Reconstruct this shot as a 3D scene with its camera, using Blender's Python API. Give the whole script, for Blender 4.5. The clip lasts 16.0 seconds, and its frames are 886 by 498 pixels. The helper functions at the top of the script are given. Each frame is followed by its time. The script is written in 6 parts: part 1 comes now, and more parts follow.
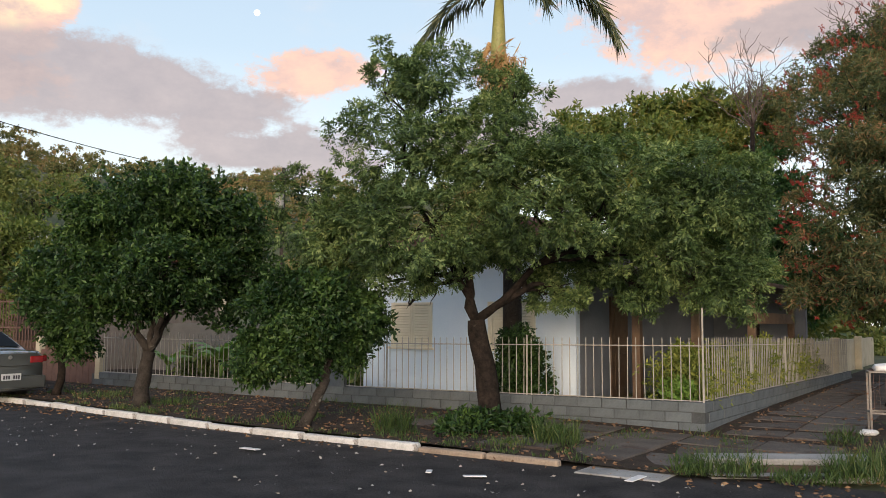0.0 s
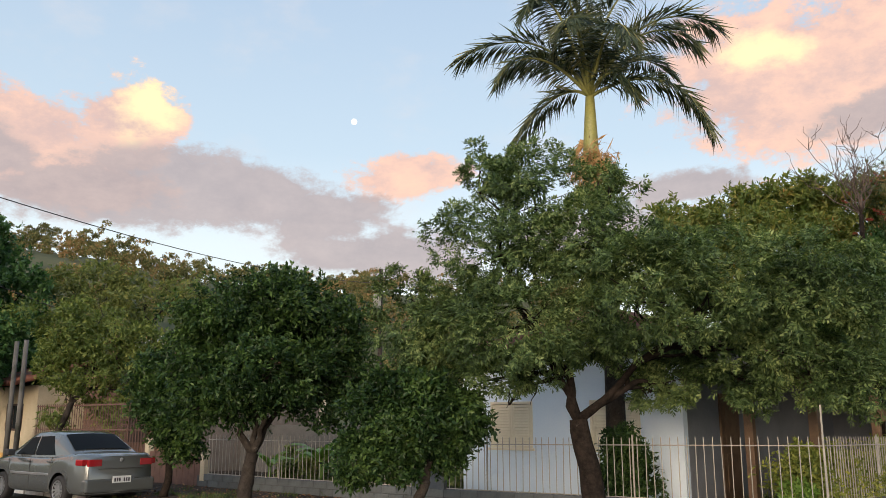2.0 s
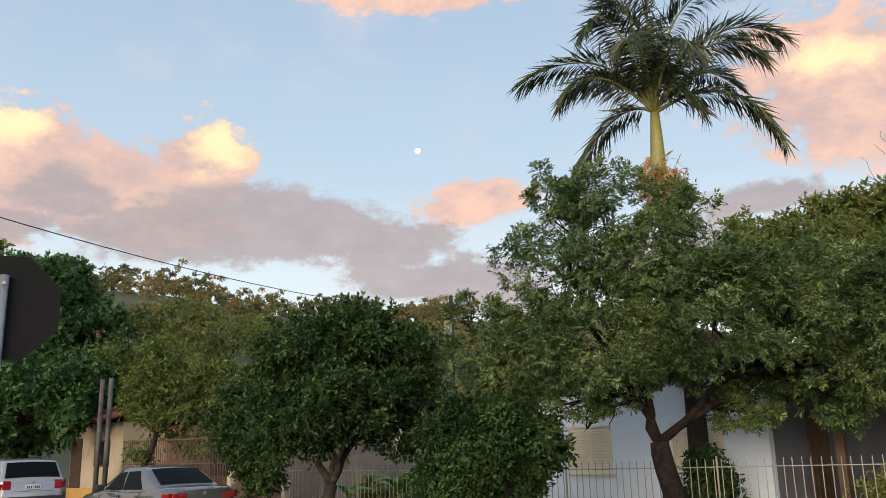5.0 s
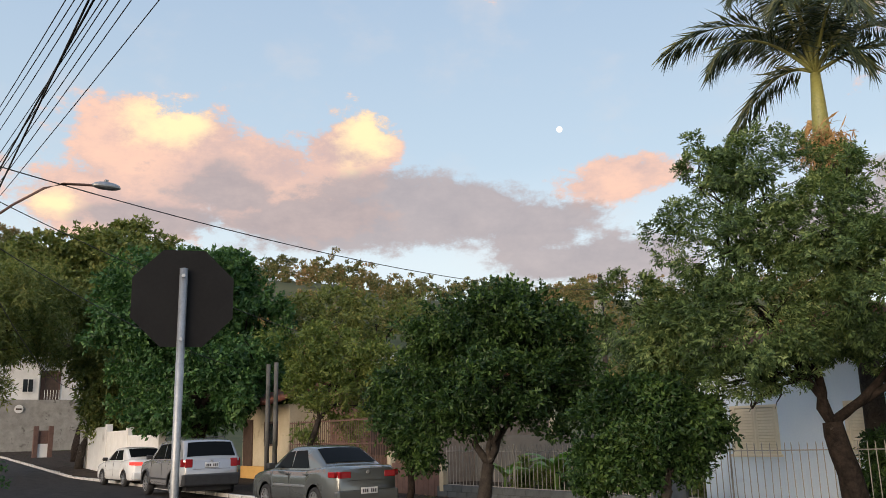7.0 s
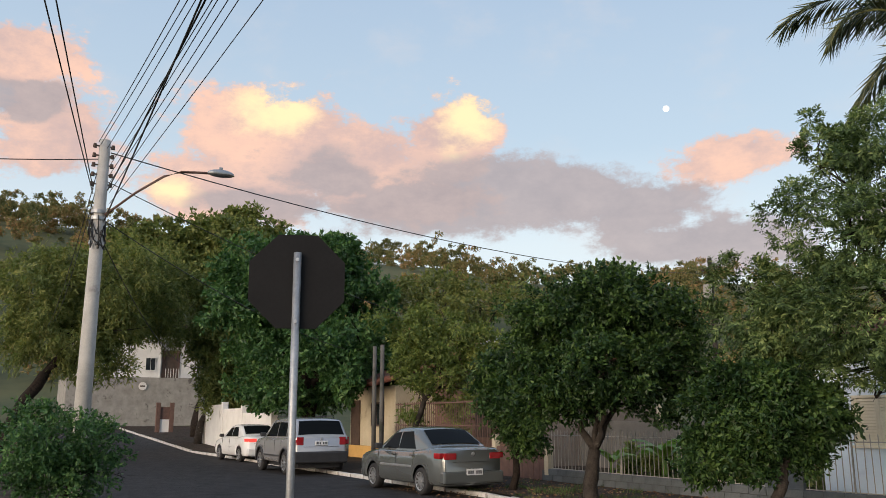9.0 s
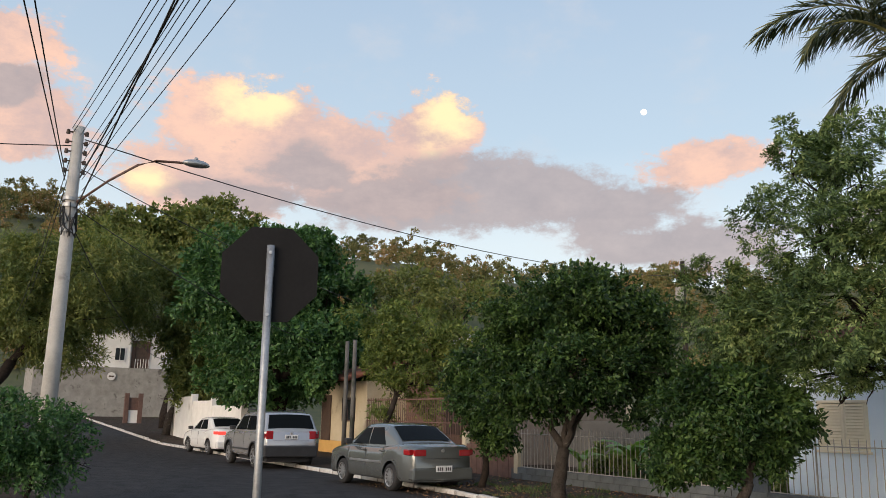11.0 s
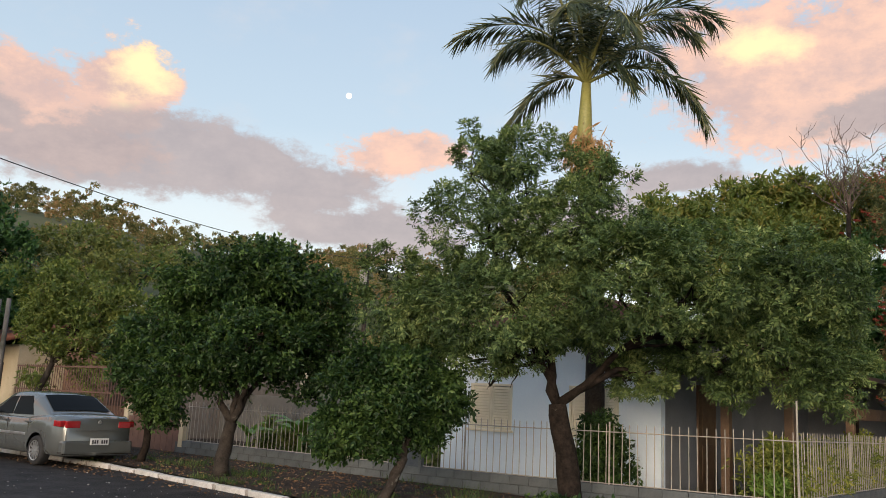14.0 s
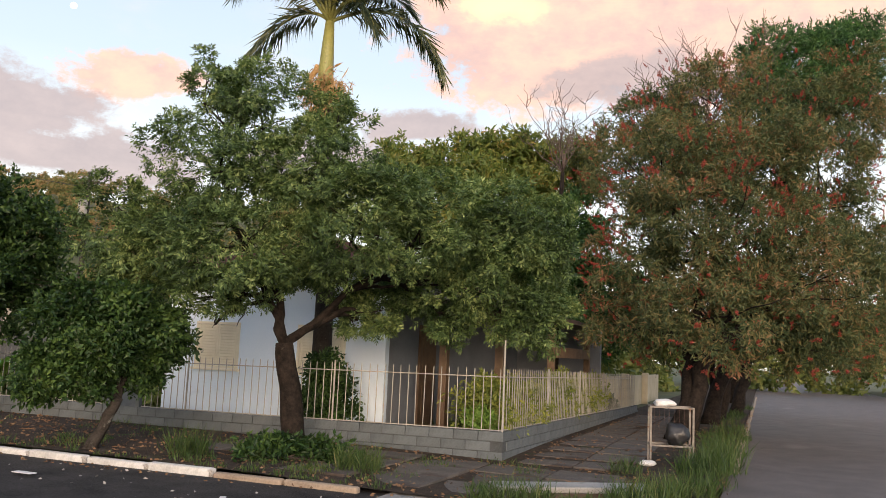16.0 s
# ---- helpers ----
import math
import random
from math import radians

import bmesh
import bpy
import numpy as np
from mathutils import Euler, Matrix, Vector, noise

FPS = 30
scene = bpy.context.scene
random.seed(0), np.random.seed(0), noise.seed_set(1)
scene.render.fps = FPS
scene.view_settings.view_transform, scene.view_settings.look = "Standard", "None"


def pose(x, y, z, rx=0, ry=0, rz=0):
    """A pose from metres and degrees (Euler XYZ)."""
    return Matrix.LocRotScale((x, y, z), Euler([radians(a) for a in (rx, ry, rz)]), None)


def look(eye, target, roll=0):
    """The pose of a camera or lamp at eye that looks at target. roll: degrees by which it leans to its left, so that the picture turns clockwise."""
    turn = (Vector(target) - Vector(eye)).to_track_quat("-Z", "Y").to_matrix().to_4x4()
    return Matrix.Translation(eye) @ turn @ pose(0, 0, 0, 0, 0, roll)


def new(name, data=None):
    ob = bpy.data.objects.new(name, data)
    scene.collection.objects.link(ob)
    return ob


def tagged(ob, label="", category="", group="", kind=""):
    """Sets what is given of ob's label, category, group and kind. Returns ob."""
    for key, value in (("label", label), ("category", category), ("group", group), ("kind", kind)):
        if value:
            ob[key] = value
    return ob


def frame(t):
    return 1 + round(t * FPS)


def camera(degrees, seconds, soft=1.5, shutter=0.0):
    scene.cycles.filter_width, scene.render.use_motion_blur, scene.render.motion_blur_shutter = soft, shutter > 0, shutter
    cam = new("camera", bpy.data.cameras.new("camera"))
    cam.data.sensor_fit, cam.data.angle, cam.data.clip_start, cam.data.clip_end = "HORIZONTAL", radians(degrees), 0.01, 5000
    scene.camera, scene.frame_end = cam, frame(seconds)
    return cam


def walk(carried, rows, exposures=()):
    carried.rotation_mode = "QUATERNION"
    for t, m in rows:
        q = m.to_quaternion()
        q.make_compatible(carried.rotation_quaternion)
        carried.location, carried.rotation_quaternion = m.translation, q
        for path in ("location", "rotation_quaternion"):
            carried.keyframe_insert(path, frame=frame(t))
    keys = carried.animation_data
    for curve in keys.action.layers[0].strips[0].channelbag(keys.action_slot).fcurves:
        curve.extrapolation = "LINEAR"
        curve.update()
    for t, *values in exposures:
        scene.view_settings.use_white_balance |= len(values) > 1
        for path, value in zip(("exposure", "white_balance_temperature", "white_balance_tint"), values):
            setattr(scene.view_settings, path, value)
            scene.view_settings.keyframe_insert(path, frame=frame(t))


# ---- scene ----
# The camera turns on a standing spot; the lens rides a quarter metre ahead of the turning axis.
cam = camera(55.58, 16.0, soft=0.8)
EYE, ARM = 1.573, 0.26
# seconds, yaw to the left of +y, pitch, roll
ROWS = [
    (0.0, 33.38, 5.11, 0.33),
    (0.5, 35.91, 6.78, 0.53),
    (1.0, 37.61, 8.63, 0.3),
    (1.5, 38.95, 10.41, 0.08),
    (2.0, 39.94, 11.76, -0.02),
    (2.5, 40.68, 12.51, 0.08),
    (3.0, 41.44, 12.97, -0.21),
    (5.5, 46.42, 13.69, -1.75),
    (6.0, 48.89, 13.77, -1.97),
    (6.5, 51.77, 13.26, -1.58),
    (7.0, 54.82, 12.55, -1.35),
    (7.5, 57.49, 12.18, -1.36),
    (8.0, 59.41, 12.03, -1.09),
    (8.5, 61.02, 11.75, -0.62),
    (9.7, 62.4, 11.45, 0.2),
    (11.0, 60.27, 11.33, 1.03),
    (11.5, 57.43, 11.78, 1.21),
    (12.0, 53.89, 11.93, 1.3),
    (12.5, 49.92, 11.7, 1.62),
    (13.0, 45.96, 11.3, 2.17),
    (13.5, 42.86, 10.84, 2.52),
    (14.0, 39.1, 10.38, 2.7),
    (14.5, 34.92, 9.54, 2.69),
    (15.0, 30.55, 8.59, 2.8),
    (15.5, 26.01, 7.84, 2.7),
    (16.0, 21.04, 7.15, 2.68),
]


def stand(yaw, pitch, roll):
    a, p = radians(yaw), radians(pitch)
    eye = Vector((-math.sin(a) * ARM, math.cos(a) * ARM, EYE))
    way = Vector((-math.sin(a) * math.cos(p), math.cos(a) * math.cos(p), math.sin(p)))
    return look(eye, eye + way, roll)


walk(cam, [(t, stand(yaw, pitch, roll)) for t, yaw, pitch, roll in ROWS],
     exposures=[(0.0, 0.3, 6700, 10), (0.5, 0.12, 6750, 10), (1.0, 0.2, 6750, 10), (1.5, 0.24, 6750, 10), (3.0, 0.16, 6700, 10), (5.5, 0.1, 6650, 10), (8.5, 0.08, 6650, 10),
                (11.0, 0.08, 6650, 10), (12.5, 0.16, 6700, 10), (13.5, 0.16, 6750, 10), (14.5, 0.14, 6850, 11), (15.0, 0.18, 6950, 12), (15.5, 0.28, 7000, 13), (16.0, 0.5, 7050, 14)])


# ---- node helpers ----
def nodes_of(tree):
    tree.nodes.clear()
    return tree.nodes, tree.links


def math_node(tree, op, a, b=None, c=None, clamp=False):
    n = tree.nodes.new("ShaderNodeMath")
    n.operation, n.use_clamp = op, clamp
    for i, v in enumerate((a, b, c)):
        if v is None:
            continue
        if isinstance(v, (int, float)):
            n.inputs[i].default_value = v
        else:
            tree.links.new(v, n.inputs[i])
    return n.outputs[0]


def mix_node(tree, fac, a, b, blend="MIX"):
    n = tree.nodes.new("ShaderNodeMix")
    n.data_type, n.blend_type = "RGBA", blend
    for i, v in ((0, fac), (6, a), (7, b)):
        if isinstance(v, (int, float)):
            n.inputs[i].default_value = v
        elif isinstance(v, tuple):
            n.inputs[i].default_value = (*v, 1)
        else:
            tree.links.new(v, n.inputs[i])
    return n.outputs[2]


def noise_node(tree, vec, scale, detail=4, rough=0.55, distort=0.0):
    n = tree.nodes.new("ShaderNodeTexNoise")
    n.inputs["Scale"].default_value, n.inputs["Detail"].default_value = scale, detail
    n.inputs["Roughness"].default_value, n.inputs["Distortion"].default_value = rough, distort
    if vec is not None:
        tree.links.new(vec, n.inputs["Vector"])
    return n


def ramp_node(tree, fac, stops):
    n = tree.nodes.new("ShaderNodeValToRGB")
    while len(n.color_ramp.elements) < len(stops):
        n.color_ramp.elements.new(0.5)
    for e, (p, c) in zip(n.color_ramp.elements, stops):
        e.position, e.color = p, (*c, 1)
    tree.links.new(fac, n.inputs[0])
    return n.outputs[0]


def step_node(tree, v, lo, hi):
    n = tree.nodes.new("ShaderNodeMapRange")
    n.interpolation_type = "SMOOTHSTEP"
    n.inputs[1].default_value, n.inputs[2].default_value = lo, hi
    tree.links.new(v, n.inputs[0])
    return n.outputs[0]


# ---- evening sky with lit clouds ----
SUN_EL, SUN_AZ = 13.0, -155.0
world = bpy.data.worlds.new("dusk_sky")
scene.world = world
world.use_nodes = True
wt = world.node_tree
wn, wl = nodes_of(wt)
out = wn.new("ShaderNodeOutputWorld")
bg = wn.new("ShaderNodeBackground")
wl.new(bg.outputs[0], out.inputs[0])
coord = wn.new("ShaderNodeTexCoord")
sep = wn.new("ShaderNodeSeparateXYZ")
wl.new(coord.outputs["Generated"], sep.inputs[0])
az = math_node(wt, "MULTIPLY", math_node(wt, "ARCTAN2", math_node(wt, "MULTIPLY", sep.outputs[0], -1.0), sep.outputs[1]), 57.2958)
el = math_node(wt, "MULTIPLY", math_node(wt, "ARCSINE", sep.outputs[2]), 57.2958)
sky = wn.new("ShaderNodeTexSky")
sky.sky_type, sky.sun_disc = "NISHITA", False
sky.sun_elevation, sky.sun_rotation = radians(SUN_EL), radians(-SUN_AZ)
elf = math_node(wt, "DIVIDE", el, 90.0, clamp=True)
clear = ramp_node(wt, elf, [(0.0, (0.76, 0.79, 0.79)), (0.13, (0.66, 0.74, 0.79)), (0.2, (0.48, 0.60, 0.715)), (0.32, (0.39, 0.51, 0.665)), (0.6, (0.30, 0.43, 0.64)), (1.0, (0.25, 0.38, 0.62))])
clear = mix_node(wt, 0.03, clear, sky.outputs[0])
# cloud plane: azimuth and elevation in degrees, warped by noise
flat = wn.new("ShaderNodeCombineXYZ")
wl.new(math_node(wt, "MULTIPLY", az, 0.1), flat.inputs[0])
wl.new(math_node(wt, "MULTIPLY", el, 0.16), flat.inputs[1])
big = noise_node(wt, flat.outputs[0], 1.1, 6, 0.55).outputs["Fac"]
fine = noise_node(wt, flat.outputs[0], 3.4, 10, 0.68).outputs["Fac"]
warp = noise_node(wt, flat.outputs[0], 1.6, 3, 0.5).outputs["Color"]
wsep = wn.new("ShaderNodeSeparateColor")
wl.new(warp, wsep.inputs[0])
azw = math_node(wt, "ADD", az, math_node(wt, "MULTIPLY_ADD", wsep.outputs[0], 5.0, -2.5))
elw = math_node(wt, "ADD", el, math_node(wt, "MULTIPLY_ADD", wsep.outputs[1], 3.0, -1.5))


def blob(a0, e0, ra, re):
    x = math_node(wt, "MULTIPLY_ADD", azw, 1 / ra, -a0 / ra)
    y = math_node(wt, "MULTIPLY_ADD", elw, 1 / re, -e0 / re)
    d = math_node(wt, "SQRT", math_node(wt, "ADD", math_node(wt, "MULTIPLY", x, x), math_node(wt, "MULTIPLY", y, y)))
    return math_node(wt, "SUBTRACT", 1.0, d)


def cover(blobs):
    m = None
    for b in blobs:
        v = blob(*b)
        m = v if m is None else math_node(wt, "SMOOTH_MAX", m, v, 0.25)
    return m


WARM = [(73.5, 18.4, 7.0, 3.4), (61.2, 19.2, 3.4, 3.0), (67.5, 17.0, 6.0, 3.0), (76.5, 15.2, 7.5, 2.6), (42.3, 16.6, 4.6, 1.8), (66.0, 15.2, 7.0, 2.2),
        (88.0, 17.4, 4.4, 3.4), (91.0, 22.0, 4.8, 2.0), (17.0, 21.5, 8.5, 5.0), (7.0, 22.0, 11.0, 5.4), (-6.0, 24.0, 12.0, 5.0), (46.0, 31.2, 13.0, 1.8), (-25.0, 20.0, 14.0, 6.0), (110.0, 20.0, 14.0, 6.0)]
GREY = [(70.0, 16.4, 4.0, 1.5), (74.0, 14.4, 5.0, 1.2), (90.0, 19.6, 3.5, 1.2), (8.0, 18.6, 7.0, 1.6), (58.5, 15.4, 6.4, 2.6), (53.0, 15.0, 6.0, 2.4), (48.5, 13.8, 5.0, 2.1), (64.0, 14.2, 7.0, 1.8), (43.5, 11.2, 7.0, 1.7), (23.0, 15.2, 4.4, 1.3), (27.0, 12.4, 8.0, 1.5)]
GLOW = [(73.2, 20.4, 3.4, 1.9), (60.8, 20.4, 2.7, 2.5), (80.5, 15.0, 2.6, 1.2), (53.3, 17.6, 1.8, 0.7), (18.0, 23.6, 3.4, 1.3), (-3.0, 25.5, 4.0, 1.4)]
ragged = math_node(wt, "ADD", math_node(wt, "MULTIPLY_ADD", fine, 1.9, -0.85), math_node(wt, "MULTIPLY_ADD", big, 0.9, -0.40))
warm = step_node(wt, math_node(wt, "ADD", cover(WARM), ragged), 0.05, 0.40)
grey = step_node(wt, math_node(wt, "ADD", cover(GREY), ragged), -0.05, 0.42)
glow = step_node(wt, math_node(wt, "ADD", cover(GLOW), math_node(wt, "MULTIPLY", ragged, 0.7)), 0.0, 0.9)
# thin high veil far from the drawn clouds
veil = step_node(wt, math_node(wt, "ADD", big, math_node(wt, "MULTIPLY", fine, 0.3)), 0.62, 0.95)
pink = mix_node(wt, step_node(wt, math_node(wt, "ADD", math_node(wt, "MULTIPLY", fine, 0.7), math_node(wt, "MULTIPLY", big, 0.5)), 0.42, 0.78), (0.64, 0.46, 0.43), (1.0, 0.63, 0.48))
mauve = mix_node(wt, fine, (0.33, 0.30, 0.335), (0.58, 0.50, 0.50))
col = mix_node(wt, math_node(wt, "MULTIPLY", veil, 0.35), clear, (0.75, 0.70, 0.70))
col = mix_node(wt, math_node(wt, "MULTIPLY", warm, 0.92), col, pink)
col = mix_node(wt, math_node(wt, "MULTIPLY", grey, 0.9), col, mauve)
col = mix_node(wt, math_node(wt, "MULTIPLY", math_node(wt, "MULTIPLY", glow, warm), 0.95), col, (1.2, 0.93, 0.55))
wl.new(col, bg.inputs[0])
bg.inputs[1].default_value = 1.0

sun = new("sun", bpy.data.lights.new("sun", "SUN"))
sun.data.energy, sun.data.angle, sun.data.color = 3.0, radians(40), (1.0, 0.80, 0.62)
sd = Vector((-math.sin(radians(SUN_AZ)), math.cos(radians(SUN_AZ)), math.tan(radians(SUN_EL))))
sun.matrix_world = look((0, 0, 40), Vector((0, 0, 40)) - sd)

# ---- materials ----
def surface(name, dark, light, rough=0.8, scale=3.0, fine_scale=40.0, bump=0.2, metal=0.0, spot=None, spot_scale=0.6, spot_at=0.58, pieces=0.0, spec=0.5):
    """Two scales of noise in colour, fine relief; spot: a second colour in worn patches; pieces: variation by object."""
    m = bpy.data.materials.new(name)
    m.use_nodes = True
    t = m.node_tree
    b = t.nodes["Principled BSDF"]
    tc = t.nodes.new("ShaderNodeTexCoord").outputs["Object"]
    n1, n2 = noise_node(t, tc, scale, 5).outputs["Fac"], noise_node(t, tc, fine_scale, 3, 0.6).outputs["Fac"]
    fac = step_node(t, math_node(t, "ADD", math_node(t, "MULTIPLY", n1, 0.6), math_node(t, "MULTIPLY", n2, 0.4)), 0.3, 0.7)
    c = mix_node(t, fac, dark, light)
    if spot:
        n3 = noise_node(t, tc, spot_scale, 7, 0.65, 0.4).outputs["Fac"]
        c = mix_node(t, step_node(t, n3, spot_at, spot_at + 0.1), c, spot)
    if pieces:
        oi = t.nodes.new("ShaderNodeObjectInfo").outputs["Random"]
        hv = t.nodes.new("ShaderNodeHueSaturation")
        t.links.new(math_node(t, "MULTIPLY_ADD", oi, pieces, 1 - pieces / 2), hv.inputs["Value"])
        t.links.new(c, hv.inputs["Color"])
        c = hv.outputs[0]
    t.links.new(c, b.inputs["Base Color"])
    b.inputs["Roughness"].default_value, b.inputs["Metallic"].default_value = rough, metal
    b.inputs["Specular IOR Level"].default_value = spec
    if bump:
        bp = t.nodes.new("ShaderNodeBump")
        bp.inputs["Strength"].default_value, bp.inputs["Distance"].default_value = bump, 0.02
        t.links.new(n2, bp.inputs["Height"])
        t.links.new(bp.outputs[0], b.inputs["Normal"])
    return m


def foliage(name, stops, rough=0.5, through_light=0.3, patch=1.3, spread=0.6):
    """Leaves: colour by island, a little light through the blade."""
    m = bpy.data.materials.new(name)
    m.use_nodes = True
    t = m.node_tree
    b, o = t.nodes["Principled BSDF"], t.nodes["Material Output"]
    isl = t.nodes.new("ShaderNodeNewGeometry").outputs["Random Per Island"]
    tc = t.nodes.new("ShaderNodeTexCoord").outputs["Object"]
    clump = noise_node(t, tc, patch, 3).outputs["Fac"]
    fac = math_node(t, "ADD", math_node(t, "MULTIPLY", isl, spread), math_node(t, "MULTIPLY_ADD", clump, 1.8 - spread, -0.7 + 0.5 * spread), clamp=True)
    c = ramp_node(t, fac, stops)
    t.links.new(c, b.inputs["Base Color"])
    b.inputs["Roughness"].default_value = rough
    b.inputs["Specular IOR Level"].default_value = 0.3
    tr = t.nodes.new("ShaderNodeBsdfTranslucent")
    t.links.new(mix_node(t, 1.0, c, (1.0, 1.15, 0.55), "MULTIPLY"), tr.inputs[0])
    mx = t.nodes.new("ShaderNodeMixShader")
    mx.inputs[0].default_value = through_light
    t.links.new(b.outputs[0], mx.inputs[1])
    t.links.new(tr.outputs[0], mx.inputs[2])
    t.links.new(mx.outputs[0], o.inputs[0])
    return m


def glass(name, tint=(0.02, 0.025, 0.03), spec=0.2):
    m = bpy.data.materials.new(name)
    m.use_nodes = True
    b = m.node_tree.nodes["Principled BSDF"]
    b.inputs["Base Color"].default_value = (*tint, 1)
    b.inputs["Roughness"].default_value = 0.05
    b.inputs["Specular IOR Level"].default_value = spec
    b.inputs["IOR"].default_value = 1.25 if spec < 0.1 else 1.45
    return m


LEAF_MAIN = foliage("pepper_leaf", [(0.0, (0.015, 0.031, 0.012)), (0.38, (0.062, 0.108, 0.039)), (0.68, (0.158, 0.228, 0.080)), (1.0, (0.37, 0.43, 0.17))])
LEAF_DARK = foliage("dark_glossy_leaf", [(0.0, (0.006, 0.018, 0.006)), (0.45, (0.027, 0.062, 0.018)), (0.75, (0.075, 0.135, 0.036)), (1.0, (0.15, 0.235, 0.065))], 0.42)
LEAF_DEEP = foliage("deep_green_leaf", [(0.0, (0.016, 0.044, 0.017)), (0.5, (0.053, 0.127, 0.045)), (1.0, (0.155, 0.276, 0.087))], 0.45)
LEAF_BOTTLE = foliage("bottlebrush_leaf", [(0.0, (0.022, 0.038, 0.018)), (0.45, (0.082, 0.115, 0.048)), (0.7, (0.175, 0.160, 0.068)), (0.88, (0.280, 0.160, 0.082)), (1.0, (0.44, 0.19, 0.11))], 0.6, 0.25, 0.55, 0.62)
LEAF_YELLOW = foliage("yellow_green_leaf", [(0.0, (0.055, 0.085, 0.024)), (0.5, (0.13, 0.18, 0.045)), (1.0, (0.27, 0.29, 0.08))])
LEAF_HEDGE = foliage("variegated_hedge_leaf", [(0.0, (0.084, 0.120, 0.030)), (0.5, (0.204, 0.242, 0.057)), (1.0, (0.405, 0.392, 0.095))])
LEAF_OLIVE = foliage("olive_leaf", [(0.0, (0.069, 0.099, 0.034)), (0.5, (0.157, 0.194, 0.059)), (1.0, (0.315, 0.300, 0.098))])
LEAF_MANGO = foliage("mango_leaf", [(0.0, (0.060, 0.105, 0.028)), (0.5, (0.150, 0.195, 0.050)), (0.85, (0.285, 0.270, 0.071)), (1.0, (0.390, 0.195, 0.071))])
LEAF_PALM = foliage("palm_leaflet", [(0.0, (0.022, 0.036, 0.022)), (0.5, (0.060, 0.082, 0.042)), (0.8, (0.16, 0.16, 0.07)), (1.0, (0.28, 0.24, 0.10))], 0.4, 0.2, 0.9)
LEAF_HILL = foliage("hill_wood_leaf", [(0.0, (0.055, 0.070, 0.034)), (0.3, (0.145, 0.160, 0.065)), (0.52, (0.26, 0.22, 0.09)), (0.7, (0.40, 0.235, 0.120)), (1.0, (0.54, 0.30, 0.165))], 0.8, 0.2, 0.085, 0.45)
LEAF_BANANA = foliage("banana_leaf", [(0.0, (0.10, 0.20, 0.04)), (1.0, (0.25, 0.38, 0.09))], 0.45)
GRASS = foliage("grass_blade", [(0.0, (0.020, 0.040, 0.012)), (0.55, (0.062, 0.105, 0.030)), (0.85, (0.12, 0.155, 0.052)), (1.0, (0.25, 0.215, 0.10))])
FLOWER_RED = foliage("red_brush", [(0.0, (0.20, 0.035, 0.03)), (1.0, (0.46, 0.10, 0.07))], 0.7)
BARK = surface("rough_bark", (0.007, 0.0055, 0.0045), (0.034, 0.025, 0.020), 0.95, 9, 26, 1.0, spot=(0.10, 0.088, 0.072), spot_scale=5.5, spot_at=0.66, spec=0.2)
BARK_PALE = surface("pale_bark", (0.018, 0.0145, 0.012), (0.060, 0.050, 0.042), 0.9, 7, 35, 0.9, spot=(0.24, 0.225, 0.195), spot_scale=6, spot_at=0.62, spec=0.25)
TWIG = surface("bare_twig", (0.075, 0.055, 0.047), (0.16, 0.12, 0.10), 0.9, 4, 30, 0.2)
ASPHALT = surface("worn_asphalt", (0.009, 0.008, 0.008), (0.055, 0.048, 0.045), 0.75, 2.2, 34, 1.0, spot=(0.062, 0.054, 0.051), spot_scale=0.7, spot_at=0.62, spec=0.25)
# side street: lighter and browner than the front street
ASPHALT_SIDE = surface("pale_brownish_asphalt", (0.085, 0.069, 0.062), (0.155, 0.127, 0.115), 0.62, 1.6, 40, 0.8, spot=(0.185, 0.155, 0.14), spot_scale=0.4, spot_at=0.58)
RENDER_GREY = surface("weathered_grey_wall_coat", (0.075, 0.074, 0.070), (0.145, 0.14, 0.132), 0.9, 1.4, 35, 0.3, spot=(0.048, 0.052, 0.042), spot_scale=0.8, spot_at=0.53)
PAVING = surface("dirty_concrete_paving", (0.060, 0.049, 0.042), (0.135, 0.113, 0.097), 0.92, 1.5, 45, 0.5, spot=(0.065, 0.045, 0.035), spot_scale=0.9, spot_at=0.52, pieces=0.35)
SOIL = surface("leaf_litter_soil", (0.028, 0.021, 0.016), (0.078, 0.056, 0.042), 0.97, 2.6, 45, 1.0, spot=(0.040, 0.052, 0.021), spot_scale=1.3, spot_at=0.58, spec=0.2)
CONCRETE = surface("old_concrete", (0.22, 0.21, 0.195), (0.36, 0.345, 0.32), 0.88, 2, 40, 0.4, spot=(0.13, 0.12, 0.11), spot_scale=1.6, spot_at=0.58)
KERB_WHITE = surface("whitewashed_kerb", (0.40, 0.385, 0.36), (0.66, 0.64, 0.61), 0.85, 4, 40, 0.4, spot=(0.14, 0.115, 0.095), spot_scale=3.0, spot_at=0.57)
KERB_BARE = surface("bare_stone_kerb", (0.20, 0.15, 0.11), (0.36, 0.28, 0.21), 0.9, 3, 40, 0.5, spot=(0.12, 0.09, 0.07), spot_scale=2)
BLOCK = surface("grey_painted_block", (0.072, 0.084, 0.092), (0.128, 0.144, 0.152), 0.85, 2.5, 45, 0.5, spot=(0.055, 0.058, 0.052), spot_scale=1.8, spot_at=0.6, pieces=0.25)
MORTAR = surface("dark_mortar", (0.045, 0.05, 0.052), (0.09, 0.095, 0.098), 0.95, 4, 40, 0.5)
